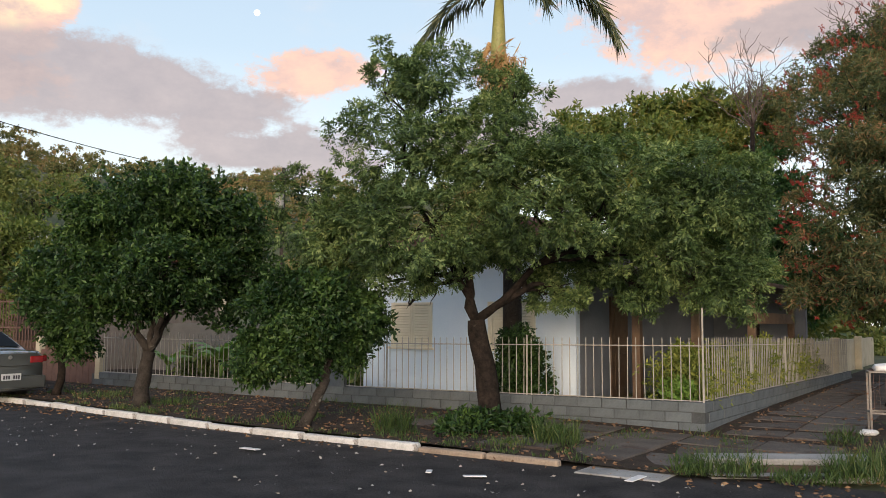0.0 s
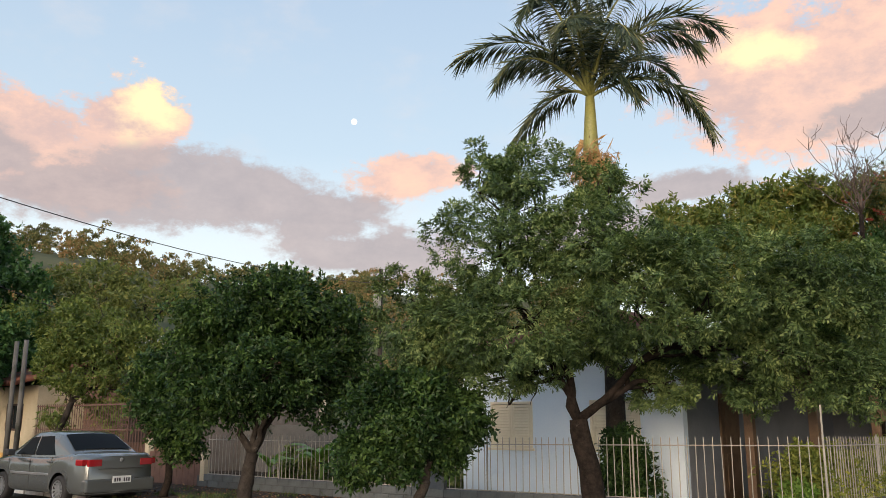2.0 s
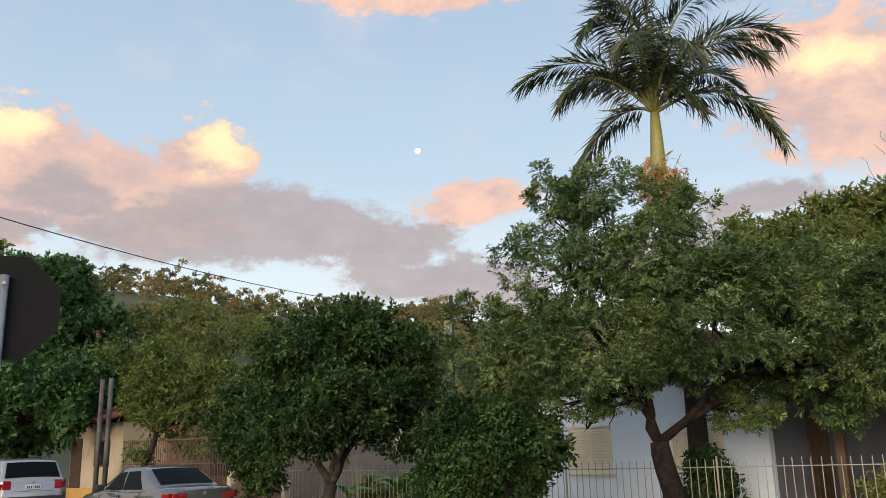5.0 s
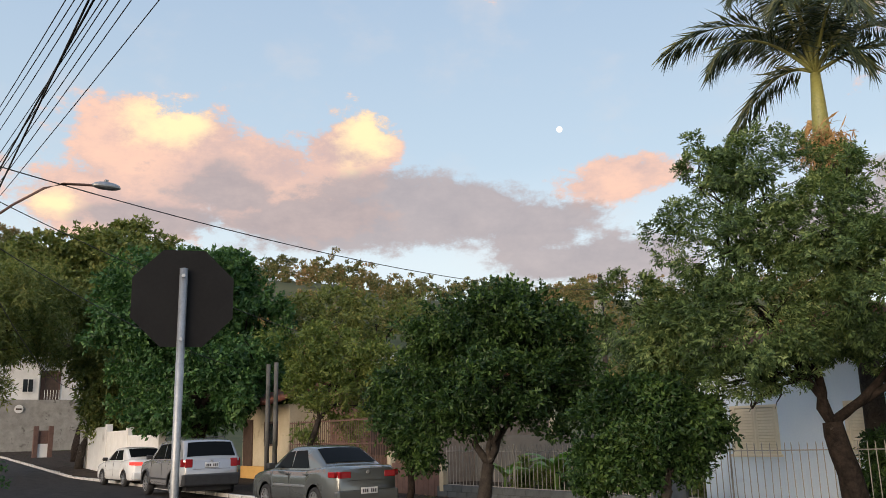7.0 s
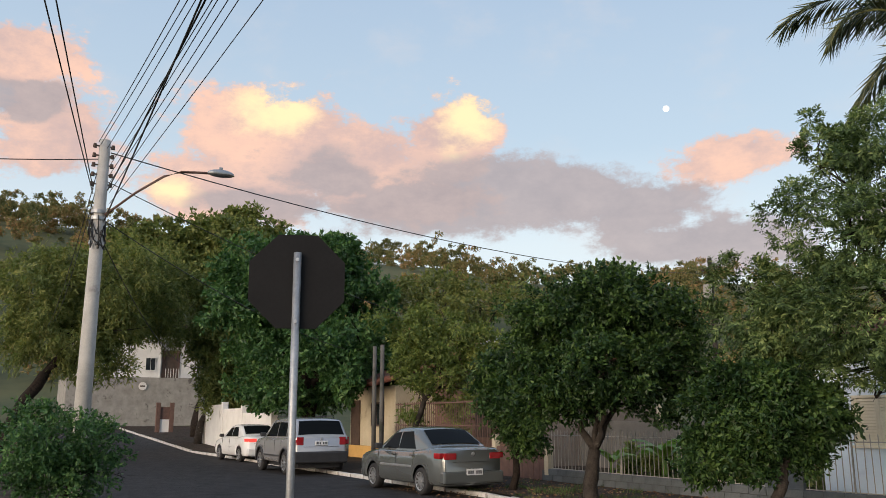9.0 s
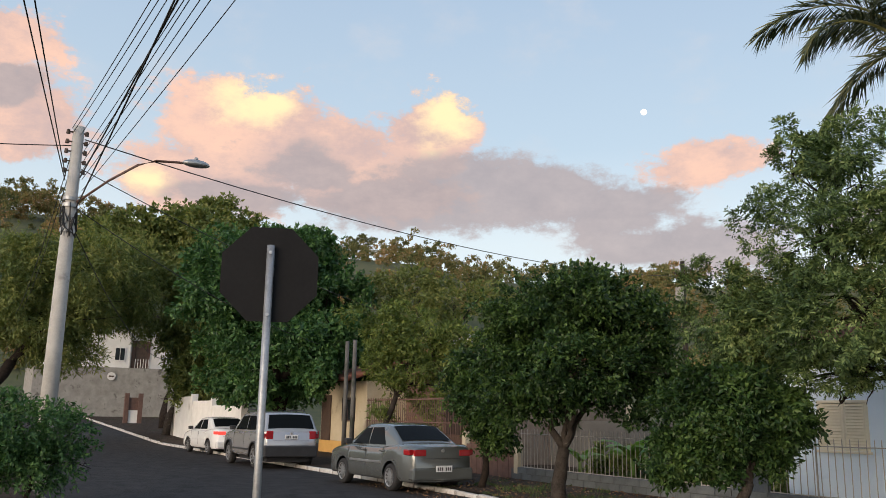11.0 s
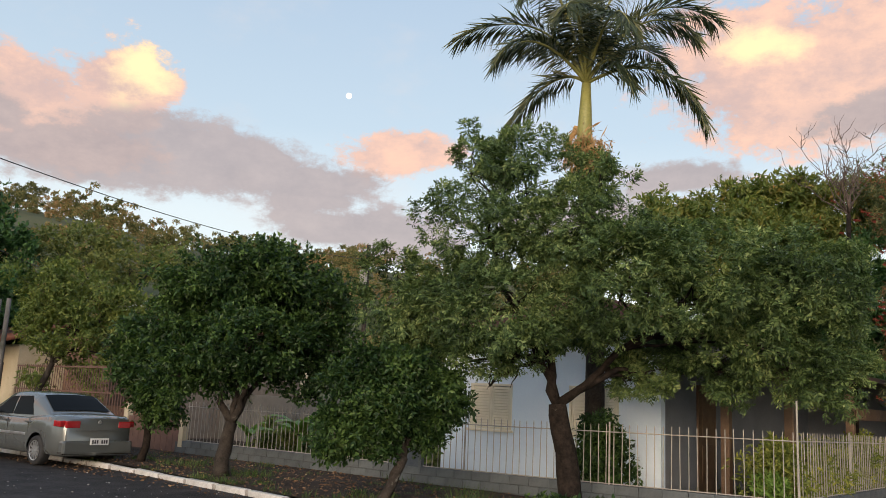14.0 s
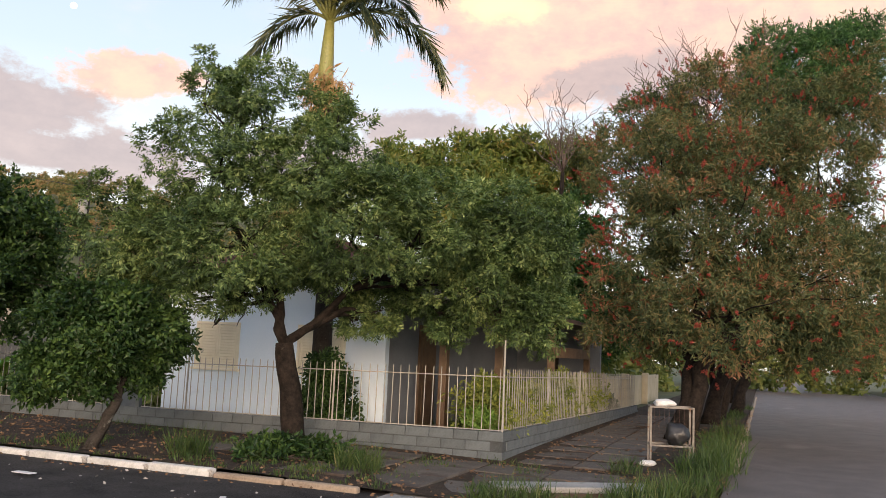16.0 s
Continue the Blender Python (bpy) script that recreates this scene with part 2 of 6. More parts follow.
HOUSE_PAINT = surface("pale_blue_wall_paint", (0.68, 0.79, 0.90), (0.75, 0.85, 0.94), 0.8, 1.2, 30, 0.12, spot=(0.63, 0.73, 0.84), spot_scale=0.9, spot_at=0.62)
# grey for the porch side: its shade is put into the wall colour
HOUSE_SHADE = surface("side_wall_shade_grey", (0.16, 0.17, 0.19), (0.22, 0.235, 0.26), 0.85, 1.5, 30, 0.15)
SHUTTER = surface("cream_shutter_paint", (0.68, 0.61, 0.46), (0.80, 0.73, 0.57), 0.6, 3, 40, 0.1)
RAIL = surface("cream_fence_paint", (0.28, 0.265, 0.235), (0.41, 0.385, 0.34), 0.55, 5, 60, 0.1, spot=(0.30, 0.20, 0.13), spot_scale=9, spot_at=0.66)
WOOD = surface("varnished_post_wood", (0.10, 0.058, 0.033), (0.19, 0.115, 0.065), 0.6, 4, 50, 0.2)
WOOD_DARK = surface("dark_stained_wood", (0.045, 0.03, 0.024), (0.095, 0.06, 0.045), 0.7, 4, 50, 0.2)
CREAM = surface("cream_plaster", (0.42, 0.36, 0.25), (0.56, 0.49, 0.36), 0.85, 1.5, 35, 0.15, spot=(0.32, 0.27, 0.20), spot_scale=1.2, spot_at=0.6)
OCHRE = surface("ochre_plinth_paint", (0.50, 0.30, 0.09), (0.62, 0.38, 0.13), 0.8, 2, 30, 0.1)
BRICK = surface("red_brick", (0.135, 0.078, 0.056), (0.225, 0.135, 0.10), 0.9, 5, 50, 0.4, pieces=0.3)
BRICK_JOINT = surface("brick_joint", (0.12, 0.10, 0.085), (0.19, 0.165, 0.145), 0.95, 5, 50, 0.4)
ROOF_TILE = surface("clay_roof_tile", (0.12, 0.045, 0.032), (0.22, 0.085, 0.055), 0.85, 3, 40, 0.3, spot=(0.10, 0.07, 0.055), spot_scale=1.5)
WHITE_WALL = surface("white_wall_paint", (0.66, 0.65, 0.63), (0.80, 0.79, 0.77), 0.85, 1.5, 30, 0.1, spot=(0.5, 0.48, 0.45), spot_scale=0.8, spot_at=0.6)
IRON_RED = surface("rust_red_iron", (0.095, 0.052, 0.042), (0.155, 0.088, 0.068), 0.7, 5, 50, 0.1)
GALV = surface("galvanised_steel", (0.30, 0.31, 0.32), (0.44, 0.45, 0.46), 0.5, 8, 60, 0.1, metal=0.7)
BLACK_PAINT = surface("matt_black_sign_back", (0.006, 0.006, 0.007), (0.011, 0.011, 0.012), 0.7, 3, 40, 0.05, spec=0.2)
POLE_CONC = surface("cast_concrete_pole", (0.34, 0.33, 0.31), (0.48, 0.465, 0.44), 0.85, 3, 40, 0.2, spot=(0.26, 0.25, 0.235), spot_scale=2, spot_at=0.6)
WIRE = surface("black_cable", (0.012, 0.012, 0.013), (0.03, 0.03, 0.03), 0.6, 4, 20, 0)
GREEN_SOIL = surface("hill_undergrowth", (0.05, 0.065, 0.028), (0.11, 0.11, 0.045), 0.95, 0.05, 0.4, 0.3)


# ---- mesh helpers ----
def finish(me, material, smooth=False):
    for m in material if isinstance(material, (list, tuple)) else [material]:
        me.materials.append(m)
    if smooth:
        me.polygons.foreach_set("use_smooth", [True] * len(me.polygons))
    me.update()
    return me


def part(name, bm, material, parent=None, label="", smooth=False):
    """One mesh object from a bmesh, under a thing or a part."""
    me = bpy.data.meshes.new(name)
    bm.normal_update()
    bm.to_mesh(me)
    bm.free()
    ob = new(name, finish(me, material, smooth))
    ob.parent = parent
    return tagged(ob, label)


def thing(name, label, category, group="", kind="", at=(0, 0, 0), rz=0.0):
    ob = new(name)
    ob.matrix_basis = pose(*at, 0, 0, rz)
    return tagged(ob, label, category, group, kind)


def raw(name, verts, faces, material, parent=None, label="", smooth=False):
    me = bpy.data.meshes.new(name)
    me.from_pydata(verts, [], faces)
    ob = new(name, finish(me, material, smooth))
    ob.parent = parent
    return tagged(ob, label)


def box(bm, x0, x1, y0, y1, z0, z1, bevel=0.0, taper=None):
    r = bmesh.ops.create_cube(bm, size=1)
    vs = r["verts"]
    for v in vs:
        v.co = Vector(((x0 + x1) / 2 + v.co.x * (x1 - x0), (y0 + y1) / 2 + v.co.y * (y1 - y0), (z0 + z1) / 2 + v.co.z * (z1 - z0)))
    if bevel:
        es = list({e for v in vs for e in v.link_edges})
        bmesh.ops.bevel(bm, geom=es, offset=bevel, segments=2, affect="EDGES", profile=0.5)
    return vs


def boxed(*a, bevel=0.0):
    bm = bmesh.new()
    box(bm, *a, bevel=bevel)
    return bm


def tube(points, radii, sides=8, cap=True):
    """Vertices and faces of a tapered tube along points."""
    P = [Vector(p) for p in points]
    verts, faces = [], []
    ref = Vector((0.31, 0.87, 0.38))
    for i, p in enumerate(P):
        d = (P[min(i + 1, len(P) - 1)] - P[max(i - 1, 0)]).normalized()
        a = d.cross(ref)
        if a.length < 0.1:
            a = d.cross(Vector((1, 0, 0)))
        a.normalize()
        b = d.cross(a)
        for k in range(sides):
            w = 2 * math.pi * k / sides
            verts.append(tuple(p + (a * math.cos(w) + b * math.sin(w)) * radii[i]))
    for i in range(len(P) - 1):
        for k in range(sides):
            k2 = (k + 1) % sides
            faces.append((i * sides + k, i * sides + k2, (i + 1) * sides + k2, (i + 1) * sides + k))
    if cap:
        faces.append(tuple(range(sides))[::-1])
        faces.append(tuple((len(P) - 1) * sides + k for k in range(sides)))
    return verts, faces


def join_tubes(tubes):
    V, F = [], []
    for v, f in tubes:
        n = len(V)
        V += v
        F += [tuple(i + n for i in q) for q in f]
    return V, F


def bend(p, q, n, rng, wobble, sag=0.0):
    """A crooked line from p to q."""
    p, q = Vector(p), Vector(q)
    l = (q - p).length
    out = []
    for i in range(n + 1):
        s = i / n
        j = wobble * l * math.sin(math.pi * s)
        out.append(p.lerp(q, s) + Vector((rng.uniform(-j, j), rng.uniform(-j, j), rng.uniform(-j, j) * 0.5 + sag * l * math.sin(math.pi * s))))
    return out


def unit(a):
    return a / np.maximum(np.linalg.norm(a, axis=-1, keepdims=True), 1e-6)


def leaf_mesh(name, pos, axis, length, width, rng, material, parent, label="", curl=0.15, face=None):
    """Many small folded blades, each its own island."""
    n = len(pos)
    side = unit(np.cross(axis, rng.normal(size=(n, 3)) if face is None else face))
    nor = unit(np.cross(side, axis))
    L, W = np.broadcast_to(length, (n,))[:, None], np.broadcast_to(width, (n,))[:, None]
    tip = pos + axis * L - nor * L * curl
    mid = pos + axis * L * 0.45
    V = np.stack([pos, mid + side * W / 2, tip, mid - side * W / 2], 1).reshape(-1, 3)
    F = np.arange(4 * n).reshape(n, 4)
    me = bpy.data.meshes.new(name)
    me.from_pydata(V.tolist(), [], F.tolist())
    ob = new(name, finish(me, material))
    ob.parent = parent
    return tagged(ob, label)


def sprays(lobes, count, rng, shell=0.5, flat=1.0, lump=0.35, clump=14, tight=0.26):
    """Places and outward ways of twigs: clumps in the outer parts of lobes (x, y, z, across, up), with gaps between them."""
    A = np.array(lobes)
    w = (A[:, 3] ** 2 * A[:, 4]) ** 0.67
    many = max(count // clump, 1)
    k = rng.choice(len(A), size=many, p=w / w.sum())
    d = unit(rng.normal(size=(many, 3)))
    r = shell + (1 - shell) * rng.random(many) ** 0.6
    bumps = unit(rng.normal(size=(len(A), 9, 3)))
    near = np.einsum("nbk,nk->nb", bumps[k], d)
    r = r * (1 - lump * 0.5 + lump * np.clip((near.max(1) - 0.55) / 0.45, 0, 1))
    rad = np.stack([A[k, 3], A[k, 3] * flat, A[k, 4]], -1)
    c = A[k, :3] + d * rad * r[:, None]
    loose = rng.random(many) < 0.16
    c[loose] += (d[loose] * rad[loose]) * (0.1 + 0.22 * rng.random((loose.sum(), 1)))
    pick = rng.integers(0, many, count)
    size = tight * (A[k[pick], 3] ** 0.5)[:, None] * (0.6 + 0.8 * rng.random((many, 1)))[pick]
    off = unit(rng.normal(size=(count, 3))) * rng.random((count, 1)) ** 0.5 * size * np.array([1, 1, 0.62])
    return c[pick] + off, unit(d[pick] * 0.8 + unit(off) * 0.6 + np.array([0, 0, 0.15]))


def crown(name, lobes, twigs, per, leaf, wide, rng, material, parent, reach=0.28, droop=0.1, shell=0.45, lump=0.4, label="", curl=0.15, clump=22, tight=0.34, feather=False):
    # lobes give the outline: pull centres in by the reach of clumps and twigs
    inner = []
    for x, y, z, a, b in lobes:
        o = 0.36 * (tight * a ** 0.5 + reach)
        inner.append((x, y, z, max(a - o, 0.5 * a), max(b - 0.75 * o, 0.5 * b)))
    c, d = sprays(inner, twigs, rng, shell, 1.0, lump, clump, tight)
    ax = unit(d + rng.normal(size=c.shape) * 0.6 + np.array([0, 0, 0.25 - droop * 3]))
    s = rng.random((twigs, per)) ** 0.8
    pos = c[:, None] + ax[:, None] * (s * reach)[..., None]
    pos[..., 2] -= droop * reach * s ** 2 * 2
    n = twigs * per
    plate = unit(d * 0.7 + np.array([0, 0, 0.75]) + rng.normal(size=d.shape) * 0.45)
    if feather:
        # leaflets in two ranks along each shoot, longest in the middle
        rank = unit(np.cross(ax, plate))
        s = np.tile(np.linspace(0.12, 1.0, per), (twigs, 1))
        way = np.where(np.arange(per) % 2, 1.0, -1.0)
        bow = np.array([0, 0, -1.0])
        pos = c[:, None] + ax[:, None] * (s * reach)[..., None] + bow * (droop * reach * s ** 2 * 2.2)[..., None]
        la = unit(ax[:, None] * (0.45 + 0.5 * s[..., None] ** 2) + rank[:, None] * way[None, :, None] * (1.05 - 0.5 * s[..., None]) + bow * droop * 1.6 + rng.normal(size=(twigs, per, 3)) * 0.2)
        size = (leaf * (0.75 + 0.5 * rng.random((twigs, per))) * (0.65 + 0.5 * np.sin(math.pi * s))).reshape(-1)
        face = np.repeat(plate, per, 0) + rng.normal(size=(n, 3)) * 0.25
    else:
        la = unit(ax[:, None] * 0.7 + rng.normal(size=(twigs, per, 3)) * 0.75 - np.array([0, 0, droop]))
        size = leaf * (0.6 + 0.8 * rng.random(n))
        face = np.repeat(plate, per, 0) + rng.normal(size=(n, 3)) * 0.55
    return leaf_mesh(name, pos.reshape(-1, 3), la.reshape(-1, 3), size, size * wide, rng, material, parent, label, curl, face)


def auto_hubs(lobes, fork, rr):
    """Three main limbs that each serve one sector of the crown."""
    order = sorted(lobes, key=lambda q: math.atan2(q[1] - fork[1], q[0] - fork[0]))
    k = max(len(order) // 3, 1)
    out = []
    for i in range(0, len(order), k):
        c = sum((Vector(q[:3]) for q in order[i:i + k]), Vector()) / len(order[i:i + k])
        out.append(Vector(fork).lerp(c, 0.55) + Vector((0, 0, 0.08)))
    return out[:4]


def tree(name, label, base, fork, lobes, rng_seed, leafmat, bark, r0, twigs, per, leaf, wide, group="", limbs=7, droop=0.1, reach=0.28, shell=0.45, lump=0.4, category="tree", clump=22, tight=0.34, curve=(), hubs=(), feather=False, bole=1.0):
    rng = np.random.default_rng(rng_seed)
    rr = random.Random(rng_seed)
    root = thing(name, label, category, group)
    pts = [Vector(q) for q in (base, *curve, fork)] if curve else bend(base, fork, 6, rr, 0.05)
    rad = [r0 * rr.uniform(0.93, 1.08) * (1.35 if i == 0 else 1.08 - 0.04 * i) for i in range(len(pts))]
    v, f = tube(pts, rad, 11)
    raw("trunk", v, f, bark, root, smooth=True)
    hubs = [Vector(h) for h in hubs] or auto_hubs(lobes, fork, rr)
    for n, h in enumerate(hubs):
        l0 = r0 * bole * (0.62 - 0.05 * n)
        line = bend(pts[-1], h, 5, rr, 0.07)
        tubes = [tube(line, [l0 * (1 - 0.09 * i) for i in range(6)], 8)]
        mine = [q for q in lobes if min(hubs, key=lambda k: (k - Vector(q[:3])).length) is h][:limbs]
        for q in mine:
            c = Vector(q[:3])
            s0 = line[rr.randint(3, 5)]
            arm = bend(s0, c, 5, rr, 0.11, 0.05)
            tubes.append(tube(arm, [l0 * 0.5 * (1 - 0.13 * i) for i in range(6)], 6))
            for _ in range(5):
                e = c + Vector((rr.uniform(-1, 1) * q[3], rr.uniform(-1, 1) * q[3], rr.uniform(-0.7, 0.9) * q[4])) * 0.85
                tubes.append(tube(bend(arm[rr.randint(2, 5)], e, 4, rr, 0.13), [l0 * 0.2 * (1 - 0.19 * i) for i in range(5)], 5))
        v, f = join_tubes(tubes)
        raw("limb", v, f, bark, root, smooth=True)
    crown("crown", lobes, twigs, per, leaf, wide, rng, leafmat, root, reach, droop, shell, lump, clump=clump, tight=tight, feather=feather)
    return root

# ---- ground, roads, pavements ----
KERB_Y, FENCE_Y, SIDE_X, VERGE_X, NEAR_Y = 8.88, 12.6, -3.74, -0.44, 1.75


def kerb_line(x):
    """The far kerb drifts away from the road's middle towards the parked cars."""
    s = min(max((-9.0 - x) / 8.0, 0.0), 1.0)
    return KERB_Y + 0.6 * s * s * (3 - 2 * s)


def rise(x):
    """The street climbs beyond the white car."""
    return 0.035 * max(-45 - x, 0)


def pave_z(x, y):
    """Pavement height: about a hand's breadth over the road, dipping to road level at the corner."""
    d = math.hypot(x + 2.9, (y - 10.8) * 0.8)
    return 0.095 * (1 - math.exp(-(d / 2.4) ** 2)) + 0.004 + rise(x)


def sheet(name, xs, ys, zf, material, label, category, kind="structure"):
    V = [(x, y, zf(x, y)) for y in ys for x in xs]
    n = len(xs)
    F = [(j * n + i, j * n + i + 1, (j + 1) * n + i + 1, (j + 1) * n + i) for j in range(len(ys) - 1) for i in range(n - 1)]
    ob = raw(name, V, F, material, smooth=True)
    return tagged(ob, label, category, kind=kind)


def span(a, b, n):
    return [a + (b - a) * i / n for i in range(n + 1)]


def hill_z(x, y):
    """Wooded hill beyond the street, rising away to the west and north-west."""
    r = math.hypot(x, y)
    a = math.degrees(math.atan2(-x, y))
    t = min(max((r - 62) / 150, 0), 1)
    w = min(max((a - 8) / 22, 0), 1) * min(max((135 - a) / 30, 0), 1)
    top = np.interp(a, (38, 42, 45, 49, 54, 58, 62, 66, 72, 78, 84, 90, 104), (31.0, 31.5, 33.5, 31.0, 33.5, 34.5, 38.0, 39.0, 39.5, 42.0, 43.5, 45.0, 44.0))
    return -0.06 + top * w * t * t * (3 - 2 * t)


GR = sorted(set(span(-1500, -320, 6) + span(-320, 320, 64) + span(320, 1500, 6)))
sheet("ground", GR, GR, hill_z, GREEN_SOIL, "grass and undergrowth rising to a wooded hill", "ground")
sheet("road_front", span(-140, 60, 100), [NEAR_Y] + span(2, 9.4, 8), lambda x, y: rise(x), ASPHALT, "worn dark grey asphalt street with patches", "road")
sheet("road_side", span(VERGE_X - 0.15, 8, 6), span(9.4, 140, 60), lambda x, y: -0.004, ASPHALT_SIDE, "worn brownish asphalt side street", "road")
sheet("pavement_near", span(-140, 20, 40), span(-12, NEAR_Y - 0.12, 8), lambda x, y: 0.1 + rise(x), SOIL, "trodden earth pavement on the near side of the street", "pavement")

# far pavement: a grid bounded by the kerb, the corner curve and the fence
xs = sorted(set(span(-100, -16, 28) + span(-16, VERGE_X - 0.12, 78)))
def edge_y(x):
    """Road edge of the pavement at x, round the street corner."""
    if x < -3.3:
        return kerb_line(x) + 0.13
    s = (x + 3.3) / (VERGE_X - 0.12 + 3.3)
    return KERB_Y + 0.13 + 2.9 * (1 - math.sqrt(max(1 - s * s, 0)))
V, F = [], []
NB = 16
for x in xs:
    for j in range(NB + 1):
        y = edge_y(x) + (17.5 - edge_y(x)) * j / NB
        V.append((x, y, pave_z(x, y)))
for i in range(len(xs) - 1):
    for j in range(NB):
        a = i * (NB + 1) + j
        F.append((a, a + NB + 1, a + NB + 2, a + 1))
pavement = tagged(raw("pavement_far", V, F, SOIL, smooth=True), "earthy pavement with leaf litter and weeds by the fence", "pavement", kind="structure")
sheet("pavement_side", span(SIDE_X - 0.3, VERGE_X - 0.12, 6), span(17.5, 70, 40), lambda x, y: 0.1, SOIL, "earthy verge beside the side street", "pavement")

# ---- trees ----
MAIN = [(-7.43, 10.5, 1.98, 0.26, 0.32), (-7.57, 10.15, 2.3, 0.42, 0.34), (-7.22, 10.64, 2.4, 0.42, 0.34), (-6.09, 12.22, 2.05, 0.34, 0.34), (-8.23, 10.76, 5.59, 0.42, 0.51), (-7.37, 10.98, 5.32, 0.82, 0.59), (-6.43, 11.81, 5.28, 0.51, 0.46), (-7.59, 10.42, 4.22, 0.96, 0.78), (-6.35, 10.84, 4.1, 1.01, 0.76), (-5.48, 10.94, 3.45, 0.98, 0.78), (-4.71, 11.65, 3.45, 1.01, 0.75), (-3.87, 12.31, 3.55, 0.95, 0.69), (-3.24, 12.82, 3.36, 0.62, 0.7), (-8.5, 10.55, 3.06, 0.72, 0.8), (-9.21, 10.23, 3.27, 0.69, 0.78), (-6.88, 10.12, 2.85, 0.89, 0.6), (-4.5, 12.67, 2.62, 0.98, 0.58), (-3.62, 13.18, 2.32, 0.86, 0.54), (-8.3, 10.65, 2.15, 0.40, 0.50), (-5.63, 13.06, 2.65, 0.85, 0.42), (-6.31, 12.3, 2.62, 0.61, 0.40), (-6.93, 11.6, 2.85, 0.8, 0.46), (-7.62, 10.66, 1.86, 0.22, 0.34), (-9.35, 10.55, 2.53, 0.47, 0.47), (-5.75, 12.4, 2.06, 0.36, 0.34), (-4.75, 13.1, 2.11, 0.6, 0.36)]
SMALL = [(-9.15, 9.1, 1.1, 0.42, 0.32), (-8.75, 9.35, 1.0, 0.36, 0.26), (-8.2, 9.9, 1.15, 0.30, 0.28), (-8.59, 9.62, 1.85, 0.81, 0.47), (-9.22, 9.33, 1.68, 0.56, 0.43), (-8.21, 10.09, 1.68, 0.51, 0.43), (-8.52, 9.38, 1.33, 0.52, 0.23), (-8.19, 9.82, 1.35, 0.34, 0.24), (-9.0, 9.69, 2.11, 0.52, 0.31)]
SECOND = [(-13.6, 9.2, 1.85, 0.6, 0.42), (-13.1, 10.0, 1.9, 0.6, 0.32), (-12.35, 11.0, 1.95, 0.6, 0.42), (-13.06, 10.47, 3.6, 1.34, 0.84), (-13.76, 9.9, 3.05, 0.9, 1.02), (-12.54, 11.42, 3.01, 0.96, 0.96), (-12.78, 10.29, 2.6, 1.58, 0.65), (-13.06, 10.99, 3.98, 0.91, 0.57), (-13.73, 9.56, 2.4, 0.72, 0.58), (-12.31, 11.51, 2.4, 0.65, 0.54)]
FOURTH = [(-15.9, 10.6, 1.2, 0.5, 0.35), (-15.6, 10.4, 1.9, 0.6, 0.6), (-16.29, 10.48, 2.1, 0.84, 0.71), (-16.78, 10.32, 2.54, 0.59, 0.63), (-16.4, 10.92, 2.54, 0.79, 0.76), (-16.22, 10.59, 1.46, 0.51, 0.36)]
BOTTLE_A = [(-2.71, 19.3, 3.76, 1.3, 1.43), (-1.23, 18.79, 4.32, 1.77, 1.52), (-2.29, 19.69, 6.03, 1.62, 1.49), (-0.75, 18.37, 2.62, 1.59, 0.98), (0.68, 19.47, 3.56, 1.69, 1.43), (-3.08, 19.47, 2.3, 0.85, 0.65), (0.58, 19.91, 2.26, 1.32, 0.66), (-1.79, 18.86, 2.26, 1.13, 0.63), (-0.1, 19.7, 5.58, 1.6, 1.47)]
BOTTLE_B = [(-0.84, 24.42, 8.5, 2.37, 1.86), (1.17, 24.4, 6.97, 2.0, 2.17), (2.05, 24.78, 8.59, 1.21, 1.72), (2.28, 24.87, 4.73, 1.51, 2.01), (-2.76, 25.17, 8.48, 1.57, 1.4), (1.55, 24.38, 2.89, 1.47, 0.98), (-3.99, 24.67, 7.22, 1.54, 1.19)]
BOTTLE_C = [(-0.48, 31.03, 4.15, 1.87, 1.45), (1.13, 31.01, 3.41, 1.66, 1.24), (-1.39, 31.01, 2.75, 1.24, 0.83), (2.58, 32.02, 2.74, 1.5, 1.29), (3.63, 31.92, 4.29, 1.29, 2.15)]
MANGO = [(-10.78, 24.36, 7.17, 1.45, 1.0), (-9.09, 25.62, 7.69, 1.67, 1.21), (-7.54, 26.11, 7.73, 1.67, 1.02), (-6.21, 25.89, 7.48, 1.64, 1.09), (-8.99, 25.07, 6.0, 3.6, 1.62)]
CONIFER = [(1.02, 37.62, 14.13, 2.52, 2.12), (3.39, 37.47, 14.38, 1.59, 1.86)]
MIDHILL = [(-67.47, 11.44, 15.36, 3.74, 1.87), (-66.73, 15.19, 15.23, 3.74, 2.34), (-67.82, 9.15, 13.8, 3.26, 2.33), (-70.5, 18.33, 17.27, 3.0, 2.0), (-67.05, 13.7, 12.85, 4.18, 2.79)]
GAP = [(-5.66, 24.91, 5.07, 1.55, 1.37), (-4.64, 25.12, 3.41, 1.53, 1.36), (-6.61, 24.68, 3.84, 1.71, 1.2), (-5.43, 24.96, 2.37, 1.53, 0.77), (-7.91, 24.29, 3.79, 1.54, 1.37)]
YELLOW = [(-25.51, 12.26, 4.57, 1.04, 0.76), (-25.44, 13.6, 4.94, 1.16, 0.87), (-25.11, 13.04, 3.37, 1.61, 1.04), (-24.68, 14.51, 4.17, 1.15, 0.86), (-25.35, 12.57, 2.25, 0.94, 0.66), (-24.48, 14.2, 2.47, 1.13, 1.13)]
TALLTHIN = [(-33.22, 17.72, 7.51, 1.53, 1.27), (-32.47, 19.06, 6.52, 1.78, 1.27), (-33.68, 16.83, 6.97, 1.27, 1.02), (-31.68, 20.35, 7.05, 1.52, 1.27)]
